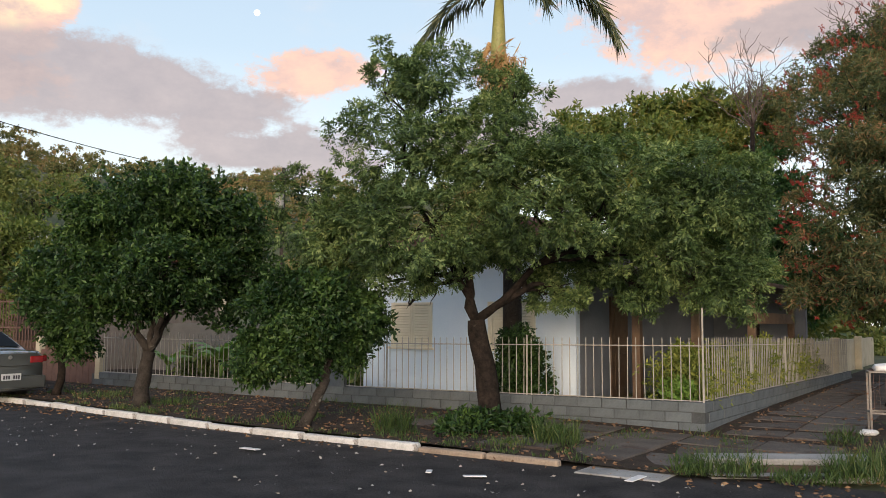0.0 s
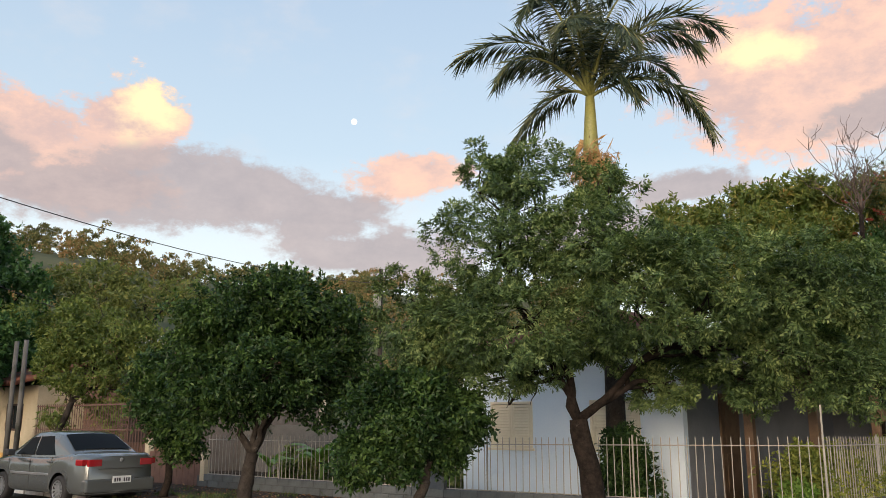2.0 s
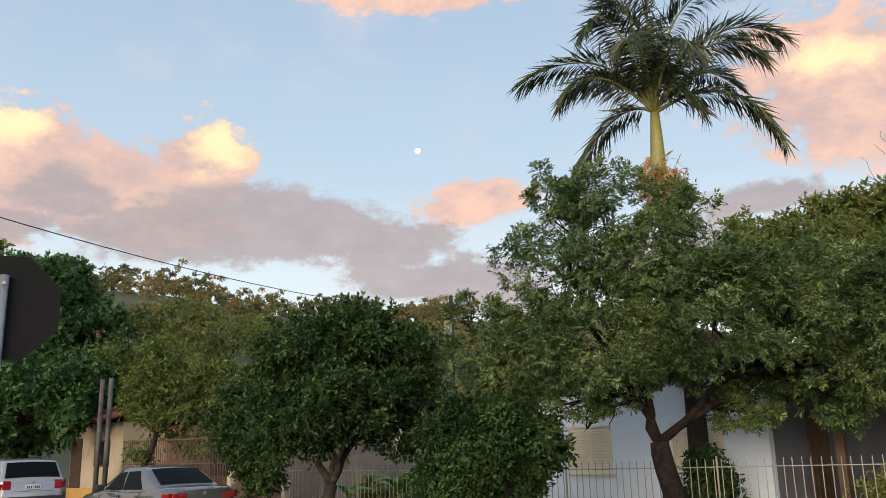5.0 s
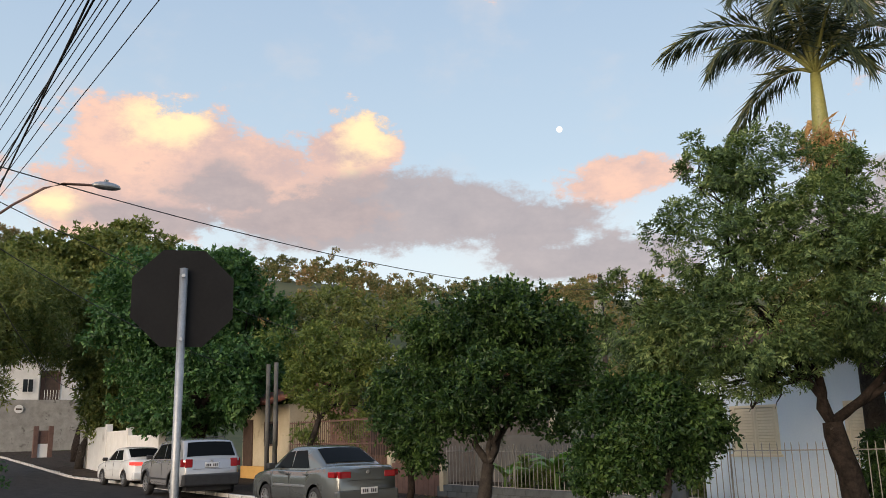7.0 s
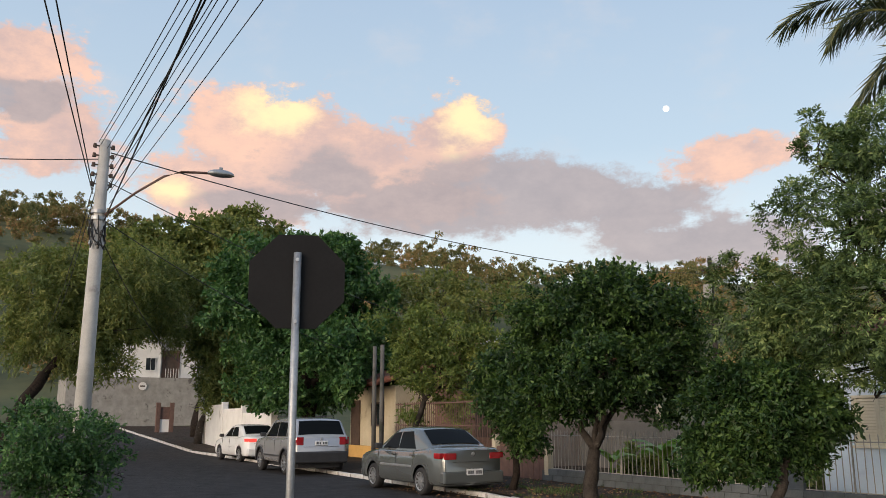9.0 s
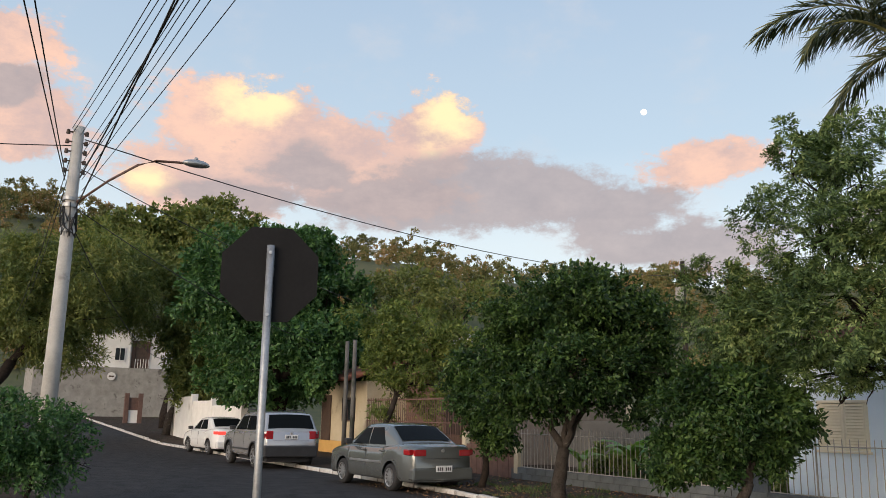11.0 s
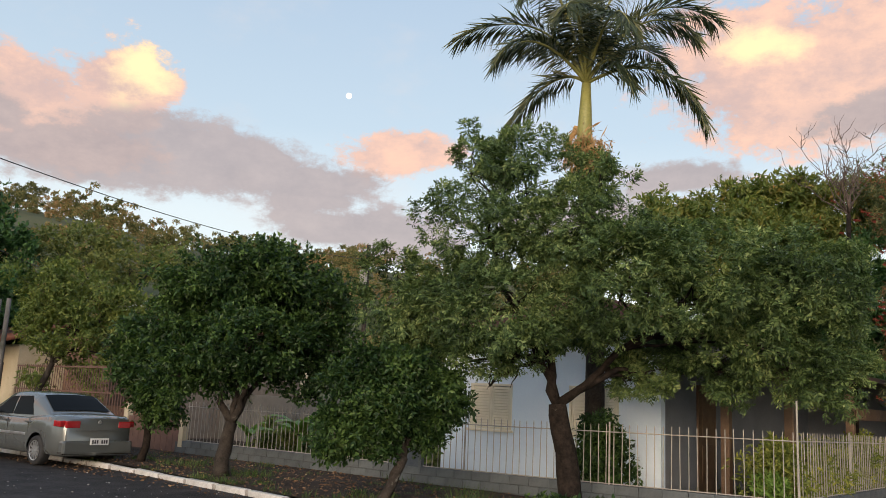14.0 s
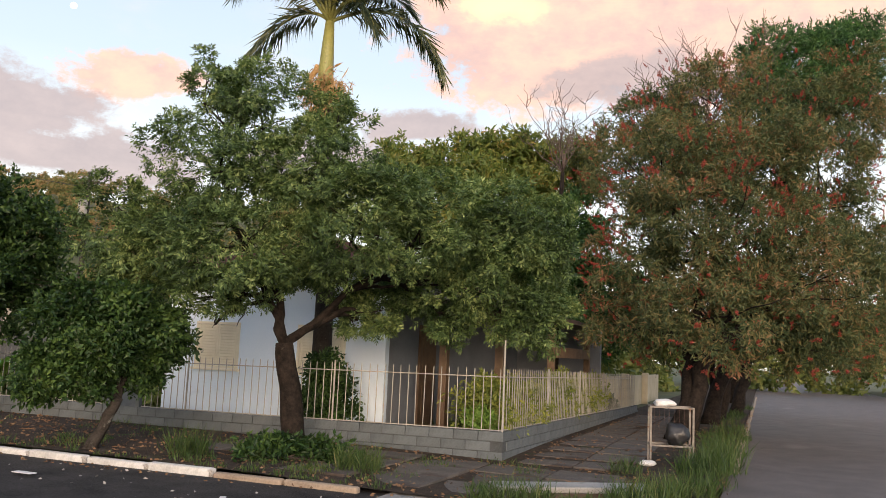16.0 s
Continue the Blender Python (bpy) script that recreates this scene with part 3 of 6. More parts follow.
DARK = [(-31.0, 12.3, 3.5, 1.1, 0.9), (-31.4, 11.6, 4.4, 1.4, 1.2), (-30.6, 12.6, 4.6, 1.0, 0.9), (-35.84, 11.51, 7.26, 3.31, 2.29), (-34.39, 13.92, 5.81, 2.12, 2.74), (-34.16, 14.46, 3.38, 1.49, 1.49), (-35.18, 11.76, 3.78, 2.73, 2.23), (-36.31, 9.93, 6.68, 2.03, 2.54), (-35.31, 13.06, 8.87, 1.79, 1.02)]
VINE = [(-49.42, 11.94, 7.07, 2.05, 2.74), (-49.48, 11.67, 4.46, 1.23, 2.04), (-49.22, 12.73, 4.5, 2.04, 2.73), (-49.11, 13.16, 2.58, 1.7, 1.36), (-49.23, 12.68, 9.78, 2.41, 2.41)]
LEFTDARK = [(-46.36, 2.46, 8.33, 2.83, 2.35), (-46.13, 5.25, 8.88, 2.83, 2.2), (-46.31, 3.22, 5.85, 2.81, 1.56), (-46.11, 5.45, 6.71, 2.19, 1.41), (-49.04, 8.29, 8.66, 2.35, 3.03), (-46.2, 4.62, 4.53, 1.87, 0.78)]
BUSH = [(-16.13, 1.1, 1.35, 0.9, 0.55), (-16.28, 1.95, 1.15, 0.6, 0.4), (-16.14, 1.0, 0.75, 0.75, 0.5), (-16.1, 1.61, 0.75, 0.6, 0.45), (-16.2, 2.35, 0.6, 0.35, 0.35)]
HEDGEBUSH = [(-7.3, 13.55, 0.95, 0.42, 0.46), (-7.25, 13.6, 1.3, 0.30, 0.26), (-7.45, 13.5, 0.62, 0.42, 0.34), (-7.05, 13.65, 0.66, 0.40, 0.34)]

tree("street_tree", "large feathery pepper tree with a leaning dark trunk on the pavement", (-6.67, 11.45, 0.06), (-6.88, 11.38, 1.64), MAIN, 11, LEAF_MAIN, BARK, 0.165, 21500, 9, 0.072, 0.36, "street trees", limbs=11, droop=0.05, reach=0.15, shell=0.45, lump=0.7, clump=24, tight=0.24, curve=((-6.68, 11.45, 0.35), (-6.72, 11.45, 0.65), (-6.76, 11.45, 0.95), (-6.83, 11.41, 1.25), (-6.87, 11.39, 1.48)), hubs=((-7.21, 11.25, 2.75), (-6.15, 11.88, 2.2), (-5.4, 12.25, 2.95), (-7.6, 10.9, 3.35)), feather=True, bole=0.8)
tree("street_tree", "small dark glossy tree with a leaning forked trunk by the kerb", (-8.58, 9.41, 0.06), (-8.36, 9.62, 0.78), SMALL, 12, LEAF_DARK, BARK_PALE, 0.08, 6200, 10, 0.075, 0.5, "street trees", limbs=5, reach=0.2, shell=0.35, lump=0.6, tight=0.26)
tree("street_tree", "round dense dark green tree with a pale forked trunk", (-13.09, 10.01, 0.06), (-13.04, 10.12, 1.04), SECOND, 13, LEAF_DARK, BARK_PALE, 0.13, 9000, 10, 0.085, 0.5, "street trees", limbs=7, reach=0.24, shell=0.4, lump=0.6, tight=0.28)
tree("street_tree", "small dark green tree with a thin bent trunk", (-16.23, 10.34, 0.06), (-16.06, 10.45, 1.10), FOURTH, 14, LEAF_DARK, BARK, 0.08, 3600, 9, 0.09, 0.5, "street trees", limbs=4, reach=0.24)
BOTTLE_TREES = {}
BOTTLE_TREES["a"] = tree("bottlebrush_tree", "broad bottlebrush tree with red flowers beside the side street", (-1.71, 17.82, 0.06), (-1.43, 18.48, 1.65), BOTTLE_A, 15, LEAF_BOTTLE, BARK, 0.2, 11000, 11, 0.115, 0.24, "bottlebrush trees", limbs=9, droop=0.14, reach=0.3, shell=0.4, lump=0.55, tight=0.27)
BOTTLE_TREES["b"] = tree("bottlebrush_tree", "tall bottlebrush tree with red flowers and thin bare tips", (-1.43, 23.65, 0.00), (-0.99, 23.98, 1.98), BOTTLE_B, 16, LEAF_BOTTLE, BARK, 0.21, 10000, 11, 0.125, 0.24, "bottlebrush trees", limbs=7, droop=0.12, reach=0.32, shell=0.4, lump=0.6, tight=0.27)
BOTTLE_TREES["c"] = tree("bottlebrush_tree", "smaller bottlebrush tree farther along the side street", (-1.0, 28.5, -0.2), (-0.6, 29.0, 1.8), BOTTLE_C, 26, LEAF_BOTTLE, BARK, 0.19, 3200, 10, 0.13, 0.26, "bottlebrush trees", limbs=4, reach=0.4)
for bx, by, lx, ly in ((-1.75, 17.7, -1.0, 18.4), (-1.75, 20.8, -1.4, 21.6), (-1.35, 25.8, -0.8, 26.2)):
    v, f = tube(bend((bx, by, -0.1), (lx, ly, 2.4), 6, random.Random(int(by * 10)), 0.05), [0.24, 0.19, 0.17, 0.16, 0.15, 0.14, 0.13], 11)
    raw("trunk", v, f, BARK, BOTTLE_TREES["a"], smooth=True)
tree("mango_tree", "dense olive-green garden tree behind the house", (-8.80, 25.52, 0.00), (-8.80, 25.52, 3.85), MANGO, 17, LEAF_MANGO, BARK, 0.25, 6500, 10, 0.17, 0.36, limbs=5, reach=0.4, shell=0.5)
tree("garden_tree", "dark green garden tree behind the porch", (-4.9, 25.0, 0.0), (-4.9, 25.0, 2.2), GAP, 28, LEAF_DEEP, BARK, 0.2, 6000, 9, 0.15, 0.42, limbs=4, reach=0.35, shell=0.4)
tree("conifer", "dark spreading conifer showing over the bottlebrush trees", (-1.4, 38.5, -0.1), (0.9, 38.2, 10.2), CONIFER, 18, LEAF_DEEP, BARK, 0.3, 4500, 10, 0.22, 0.2, limbs=2, reach=0.6)
tree("street_tree", "thin yellow-green tree behind the parked cars", (-25.30, 12.10, 0.06), (-25.30, 12.76, 2.20), YELLOW, 19, LEAF_YELLOW, BARK_PALE, 0.1, 2500, 10, 0.13, 0.4, "street trees", limbs=6, reach=0.35, shell=0.2, lump=0.5)
tree("garden_tree", "tall sparse tree with a pale crooked trunk on the slope", (-32.45, 18.70, 0.00), (-32.78, 18.48, 4.40), TALLTHIN, 20, LEAF_OLIVE, BARK_PALE, 0.16, 1150, 10, 0.16, 0.42, limbs=4, reach=0.5, shell=0.2, lump=0.6)
tree("shade_tree", "huge dark green tree standing over the parked cars", (-35.20, 12.32, 0.00), (-35.20, 12.32, 2.86), DARK, 21, LEAF_DEEP, BARK, 0.35, 9500, 10, 0.20, 0.5, limbs=6, reach=0.45, shell=0.5)
tree("shade_tree", "vine-hung green tree on the pavement farther up the street", (-50.75, 10.95, 0.15), (-50.45, 11.4, 3.74), VINE, 22, LEAF_OLIVE, BARK_PALE, 0.2, 6500, 10, 0.24, 0.42, limbs=5, reach=0.6, droop=0.3)
tree("shade_tree", "dark drooping tree on the near side of the street", (-45.10, 0.55, 0.00), (-45.98, 2.42, 3.85), LEFTDARK, 23, LEAF_OLIVE, BARK, 0.3, 7000, 9, 0.24, 0.28, limbs=6, reach=0.7, droop=0.25, shell=0.3, lump=0.6)
tree("hillside_tree", "light green tree on the slope above the street", (-58.0, 12.5, 0.5), (-60.0, 13.5, 6.0), MIDHILL, 27, LEAF_OLIVE, BARK, 0.4, 6000, 9, 0.34, 0.5, limbs=5, reach=0.7, shell=0.5, tight=0.45)
tree("roadside_bush", "dense green bush in front of the lamp pole", (-16.17, 1.38, 0.09), (-16.17, 1.43, 0.66), BUSH, 24, LEAF_DEEP, BARK, 0.04, 1700, 9, 0.075, 0.45, limbs=4, reach=0.25, shell=0.3, lump=0.55, category="bush")
tree("garden_bush", "dark rounded clipped shrub between fence and house", (-7.3, 13.57, 0.07), (-7.3, 13.57, 0.44), HEDGEBUSH, 25, LEAF_DARK, BARK, 0.03, 1300, 8, 0.085, 0.4, limbs=3, reach=0.2, shell=0.3, category="bush")

# hill wood: crowns of many trees over the whole slope in one mass of foliage
rng = np.random.default_rng(31)


def hill_crown(a, r, foot, wide, high, lumps):
    """Lobes of one far tree: a broad dome of uneven lumps."""
    a = radians(a)
    out = []
    for _ in range(lumps):
        w, q = rng.uniform(0, 6.283), rng.random() ** 0.6
        dx, dy = math.cos(w) * q * wide * 0.62, math.sin(w) * q * wide * 0.62
        k = rng.uniform(0.34, 0.52)
        out.append((-math.sin(a) * r + dx, math.cos(a) * r + dy, foot + high * (0.86 - 0.5 * q * q) - k * wide * 0.5, k * wide, k * wide * rng.uniform(0.6, 0.85)))
    return out


lob = []
for _ in range(470):
    a, r = rng.uniform(29, 100), 92 + 126 * rng.random() ** 0.7
    wide = rng.uniform(3.0, 5.6) * (0.75 + r / 600)
    z = hill_z(-math.sin(radians(a)) * r, math.cos(radians(a)) * r)
    lob += hill_crown(a, r, z, wide, rng.uniform(4.5, 7.5), 5)
# tall crowns that break the skyline: azimuth, distance, height of the top, width, depth of the crown
for a, r, ztop, wide, high in ((61.9, 150, 36.4, 5.0, 8.0), (57.9, 150, 32.0, 3.2, 6.0), (66.0, 185, 41.6, 4.6, 4.0), (63.6, 160, 36.5, 4.4, 6.0), (51.2, 170, 33.6, 6.8, 4.0), (54.3, 175, 34.0, 4.6, 4.5), (44.6, 165, 32.6, 5.0, 5.0),
                               (87.8, 170, 45.0, 6.4, 7.0), (85.6, 175, 46.0, 6.0, 7.0), (90.4, 170, 43.5, 6.0, 7.0), (70.2, 180, 39.5, 5.0, 6.0)):
    lob += hill_crown(a, r, ztop - high, wide, high, 8)
hill_wood = crown("hill_wood", lob, 74000, 7, 0.33, 0.62, rng, LEAF_HILL, None, reach=0.55, shell=0.62, lump=0.45, clump=18, tight=0.42)
tagged(hill_wood, "mixed green and brownish wood covering the hill", "wood", kind="stuff")

# trees at the far end of the side street
g2 = np.random.default_rng(33)
lob2 = [(g2.uniform(-14, 46), g2.uniform(62, 95), g2.uniform(1.5, 6.0), g2.uniform(2.4, 4.2), g2.uniform(1.8, 3.4)) for _ in range(90)]
lob2 += [(g2.uniform(-26, -6), g2.uniform(34, 55), g2.uniform(1.5, 4.5), g2.uniform(1.6, 2.8), g2.uniform(1.4, 2.4)) for _ in range(50)]
far_wood = crown("far_wood", lob2, 15000, 7, 0.42, 0.5, g2, LEAF_OLIVE, None, reach=0.7, shell=0.6, lump=0.45, clump=20, tight=0.5)
tagged(far_wood, "dark green trees closing the end of the side street", "wood", kind="stuff")

# ---- palm ----
def palm(base, neck, top):
    root = thing("palm_tree", "tall royal palm with a green crownshaft and long arching fronds", "palm tree")
    rr, rng = random.Random(5), np.random.default_rng(5)
    v, f = tube([base, (base[0], base[1], 3), (neck[0], neck[1], neck[2] - 0.6)], [0.19, 0.165, 0.15], 14)
    raw("trunk", v, f, BARK_PALE, root, smooth=True)
    v, f = tube([(neck[0], neck[1], neck[2] - 0.65), (neck[0], neck[1], neck[2]), Vector(neck).lerp(Vector(top), 0.5), top], [0.16, 0.15, 0.12, 0.085], 14)
    raw("crownshaft", v, f, PALM_SHAFT, root, "smooth yellow-green crownshaft", smooth=True)
    # dry sheath and withered flower stalks round the shaft's foot
    n = 1500
    c = np.array(neck) + np.stack([rng.normal(size=n) * 0.19, rng.normal(size=n) * 0.19, -0.32 + rng.normal(size=n) * 0.17], -1)
    leaf_mesh("flower_stalk", c, unit(rng.normal(size=(n, 3)) + np.array([0, 0, -1.1])), 0.24, 0.026, rng, DRY, root, "withered orange-brown flower stalks")
    v, f = tube(bend(Vector(neck) + Vector((-0.18, 0, 0.25)), Vector(neck) + Vector((-0.42, 0, -0.25)), 4, rr, 0.05), [0.05, 0.06, 0.05, 0.04, 0.02], 7)
    raw("dead_sheath", v, f, DRY, root, "dry brown hanging sheath", smooth=True)
    T = Vector(top)
    away = Vector((T.x, T.y, 0)).normalized()
    right = Vector((away.y, -away.x, 0))
    # bow and tip of each frond: metres to the right, up and towards the street
    fronds = [((-0.98, 1.6, 0.3), (-2.85, 0.55, 0.5), 0.5), ((-1.18, 0.95, 0.6), (-1.9, -0.15, 1.0), 0.6), ((-0.75, 2.5, 0.7), (-1.3, 1.15, 1.5), 0.5), ((-0.75, 0.35, -0.2), (-2.0, -1.75, -0.3), 0.3),
              ((1.75, 0.6, 0.0), (2.55, -1.35, 0.2), 0.3), ((1.35, 2.25, -0.2), (2.8, 1.2, -0.3), 0.6), ((1.2, 1.6, 0.4), (2.25, 0.35, 0.8), 0.55), ((0.3, 2.2, 0.1), (1.55, 2.35, 0.2), 0.5),
              ((0.15, 2.4, -0.2), (-1.0, 2.5, -0.3), 0.5), ((-0.05, 1.6, 0.0), (0.12, 2.95, 0.0), 0.2), ((-0.2, 1.7, 0.9), (-0.45, 0.45, 2.0), 0.3), ((0.5, 1.5, 1.1), (0.85, 0.0, 2.1), 0.3),
              ((0.1, 1.9, -1.3), (0.3, 1.5, -2.6), 0.3), ((-0.7, 1.8, -1.1), (-1.75, 1.35, -2.2), 0.4), ((0.9, 1.5, -1.0), (1.95, 0.85, -2.0), 0.4), ((0.55, 0.5, 0.4), (0.95, -0.7, 0.8), 0.3), ((-0.35, 2.3, 0.4), (-0.7, 2.1, 1.4), 0.3)]
    for bow, tip, tilt in fronds:
        C, E = (T + (right * q[0] + Vector((0, 0, q[1] + 0.42)) - away * q[2]) * 0.85 for q in (bow, tip))
        N = 18
        pts = [T * (1 - i / N) ** 2 + C * (2 * (1 - i / N) * i / N) + E * (i / N) ** 2 for i in range(N + 1)]
        v, f = tube(pts, [0.04 * (1 - 0.88 * i / N) for i in range(N + 1)], 5)
        frond = raw("frond", v, f, PALM_SHAFT, root, smooth=True)
        length = sum((b - a).length for a, b in zip(pts, pts[1:]))
        P, A, L = [], [], []
        M = int(38 * length)
        for i in range(M):
            s = 0.16 + 0.84 * i / M
            q = s * N
            k = min(int(q), N - 1)
            c = pts[k].lerp(pts[k + 1], q - k)
            d = (pts[k + 1] - pts[k]).normalized()
            sd = d.cross(Vector((0, 0, 1)))
            sd = sd.normalized() if sd.length > 0.05 else right
            up = sd.cross(d)
            for sg in (-1, 1):
                w = d * (0.5 + 0.75 * s * s) + (sd * sg + up * tilt * (1 if (sd * sg).dot(away) < 0 else -0.5)) * (1.0 - 0.45 * s) + Vector((0, 0, -0.28 - 0.3 * rr.random()))
                P.append(c)
                A.append((w + Vector((rr.gauss(0, 0.07), rr.gauss(0, 0.07), rr.gauss(0, 0.07)))).normalized())
                L.append(0.70 * (0.55 + 0.45 * math.sin(math.pi * (0.1 + 0.72 * s))) * rr.uniform(0.85, 1.1))
        leaf_mesh("leaflet_fringe", np.array(P), np.array(A), np.array(L), 0.036, rng, LEAF_PALM, frond, curl=0.3, face=np.array(A)[:, [1, 0, 2]] * 0.3 + np.array(-away + Vector((0, 0, 0.5))) + rng.normal(size=(len(P), 3)) * 0.5)
    return root


PALM_SHAFT = surface("palm_crownshaft", (0.20, 0.21, 0.06), (0.36, 0.34, 0.11), 0.5, 3, 30, 0.1)
DRY = surface("dry_palm_fibre", (0.30, 0.17, 0.07), (0.52, 0.33, 0.15), 0.85, 6, 40, 0.2)
palm((-7.62, 13.9, 0.0), (-7.86, 13.8, 6.70), (-7.84, 13.8, 7.78))

# ---- kerbs ----
def kerb_mesh(length):
    bm = boxed(-length / 2, length / 2, -0.06, 0.06, -0.1, 0.09, bevel=0.03)
    me = bpy.data.meshes.new("kerbstone")
    bm.to_mesh(me)
    bm.free()
    return me


kerb_white, kerb_bare = finish(kerb_mesh(0.94), KERB_WHITE), finish(kerb_mesh(0.94), KERB_BARE)
rr = random.Random(3)
kerb = tagged(new("kerb"), "row of kerbstones with worn whitewash along the street", "kerb", kind="structure")
x = -4.3
while x > -75:
    painted = x < -5.9
    if not (-12.6 < x < -12.2) and not (-13.7 < x < -13.4):
        y0, y1 = kerb_line(x), kerb_line(x - 0.96)
        ob = new("kerbstone", kerb_white if painted else kerb_bare)
        sink = rr.uniform(-0.015, 0.008) - (0 if painted else 0.012)
        ob.matrix_basis = pose(x - 0.48, (y0 + y1) / 2 + 0.06 + rr.uniform(-0.012, 0.012), sink + rise(x - 0.5), rr.uniform(-3, 3), rr.uniform(-0.8, 0.8), math.degrees(math.atan2(y0 - y1, 0.96)) + rr.uniform(-0.7, 0.7))
        ob.parent = kerb
    x -= 0.96
y = 14.0
while y < 50:
    ob = new("kerbstone", kerb_bare)
    ob.matrix_basis = pose(VERGE_X - 0.06 + rr.uniform(-0.02, 0.02), y + 0.48, -0.04 + rr.uniform(-0.02, 0.01), 0, rr.uniform(-3, 3), 90 + rr.uniform(-1, 1))
    ob.parent = kerb
    y += 0.97
x = -75.0
while x < 10:
    ob = new("kerbstone", kerb_bare)
    ob.matrix_basis = pose(x, NEAR_Y - 0.06, rise(x) + rr.uniform(-0.01, 0.01), 0, 0, 0)
    ob.parent = kerb
    x += 0.97

# concrete ramp at the corner and the storm drain
bm = bmesh.new()
box(bm, -4.0, -3.05, 8.6, 9.2, -0.05, 0.018, bevel=0.02)
for v in bm.verts:
    v.co.y += 0.12 * math.sin(v.co.x * 3) + (v.co.x + 3.5) * 0.1
tagged(part("corner_ramp", bm, CONCRETE), "cracked pale concrete ramp at the street corner", "ramp", kind="structure")
drain = thing("storm_drain", "concrete storm drain slab with a dark inlet under it", "drain", at=(-1.95, 9.75, 0.0), rz=33)
part("slab", boxed(-0.95, 0.95, 0.12, 0.52, 0.1, 0.17, bevel=0.015), CONCRETE, drain)
# solid dark box stands in for the shade of the open inlet
part("inlet", boxed(-0.8, 0.8, 0.14, 0.5, -0.05, 0.098), WOOD_DARK, drain, "dark box for the shade in the inlet")
for sx in (-0.88, 0.88):
    part("side_block", boxed(sx - 0.07, sx + 0.07, 0.12, 0.5, -0.05, 0.098, bevel=0.01), CONCRETE, drain)
part("lip", boxed(-0.95, 0.75, -0.12, 0.06, -0.04, 0.035, bevel=0.015), CONCRETE, drain)

# ---- low block wall with picket fence ----
def fence_drop(s):
    """Fence and wall top sink a little along the front."""
    return -0.07 * min(max(s / 6.5, 0), 1)


def block_mesh(w, h):
    bm = boxed(-w / 2, w / 2, -0.085, 0.085, -h / 2, h / 2, bevel=0.008)
    me = bpy.data.meshes.new("block")
    bm.to_mesh(me)
    bm.free()
    return finish(me, BLOCK)


block_full = block_mesh(0.392, 0.142)
low_wall = tagged(new("garden_wall"), "low grey painted block wall along the pavement", "wall", kind="structure")
GATE = (-11.3, -10.55)
part("wall_core", boxed(-18.4, SIDE_X - 0.01, FENCE_Y + 0.015, FENCE_Y + 0.15, -0.1, 0.35), MORTAR, low_wall)
part("wall_core", boxed(SIDE_X - 0.15, SIDE_X - 0.015, FENCE_Y + 0.16, 27.2, -0.35, 0.30), MORTAR, low_wall)
for side in (0, 1):
    length = 14.6 if side == 0 else 14.6
    for c in range(4):
        s = 0.2 * (c % 2) + 0.2
        while s < length:
            drop = fence_drop(s) if side == 0 else -0.012 * s
            z = 0.46 - 0.075 - 0.15 * c + drop
            if z > -0.12 - 0.012 * s * side:
                ob = new("block", block_full)
                j = rr.uniform(-0.004, 0.004)
                ob.matrix_basis = pose(SIDE_X - s, FENCE_Y + 0.085 + j, z, 0, 0, 0) if side == 0 else pose(SIDE_X - 0.085 + j, FENCE_Y + 0.02 + s, z, 0, 0, 90)
                ob.parent = low_wall
            s += 0.4


def picket_mesh(h):
    V, F = tube([(0, 0, 0), (0, 0, h - 0.03), (0, 0, h)], [0.0075, 0.0075, 0.002], 6)
    me = bpy.data.meshes.new("picket")
    me.from_pydata(V, [], F)
    return finish(me, RAIL)


picket = picket_mesh(0.97)
def fence_run(label, point, rz, length, gap, corner=False, pitch=0.138):
    f = thing("picket_fence", label, "fence", "garden fences")
    s = 0.06
    while s < length:
        if not gap or not gap[0] < s < gap[1]:
            p = point(s)
            ob = new("picket", picket)
            ob.matrix_basis = pose(p[0], p[1], p[2] - 0.02, rr.uniform(-0.6, 0.6), rr.uniform(-0.6, 0.6), 0)
            ob.parent = f
        s += pitch
    for a, b in ([(0, gap[0]), (gap[1], length)] if gap else [(0, length)]):
        for h in (0.015, 0.82):
            N = 8
            pts = [Vector(point(a + (b - a) * i / N)) + Vector((0, 0, h)) for i in range(N + 1)]
            v, q = tube(pts, [0.0095] * (N + 1), 4)
            raw("rail", v, q, RAIL, f)
    s = 0.0
    while s <= length:
        p = point(s)
        h = 1.38 if corner and s == 0 else 0.98
        part("post", boxed(p[0] - 0.012, p[0] + 0.012, p[1] - 0.012, p[1] + 0.012, p[2] - 0.05, p[2] + h, bevel=0.004), RAIL, f)
        s += 2.9
    return f


fence_run("cream painted steel picket fence on the front wall", lambda s: (SIDE_X - 0.04 - s, FENCE_Y + 0.08, 0.455 + fence_drop(s)), 0, 14.3, (6.85, 7.6), corner=True)
fence_run("cream painted steel picket fence on the side wall", lambda s: (SIDE_X - 0.08, FENCE_Y + 0.2 + s, 0.455 - 0.012 * s), 90, 14.2, None)
gate = thing("garden_gate", "dark blue-grey sheet metal garden gate", "gate")
part("sheet", boxed(-11.3, -10.62, FENCE_Y + 0.05, FENCE_Y + 0.08, 0.06, 1.0, bevel=0.004), surface("gate_paint", (0.05, 0.065, 0.085), (0.09, 0.105, 0.125), 0.6, 3, 30, 0.1), gate)
for gx in (-11.34, -10.58):
    part("gate_post", boxed(gx - 0.04, gx + 0.04, FENCE_Y + 0.02, FENCE_Y + 0.1, 0.04, 1.06, bevel=0.005), BLOCK, gate)

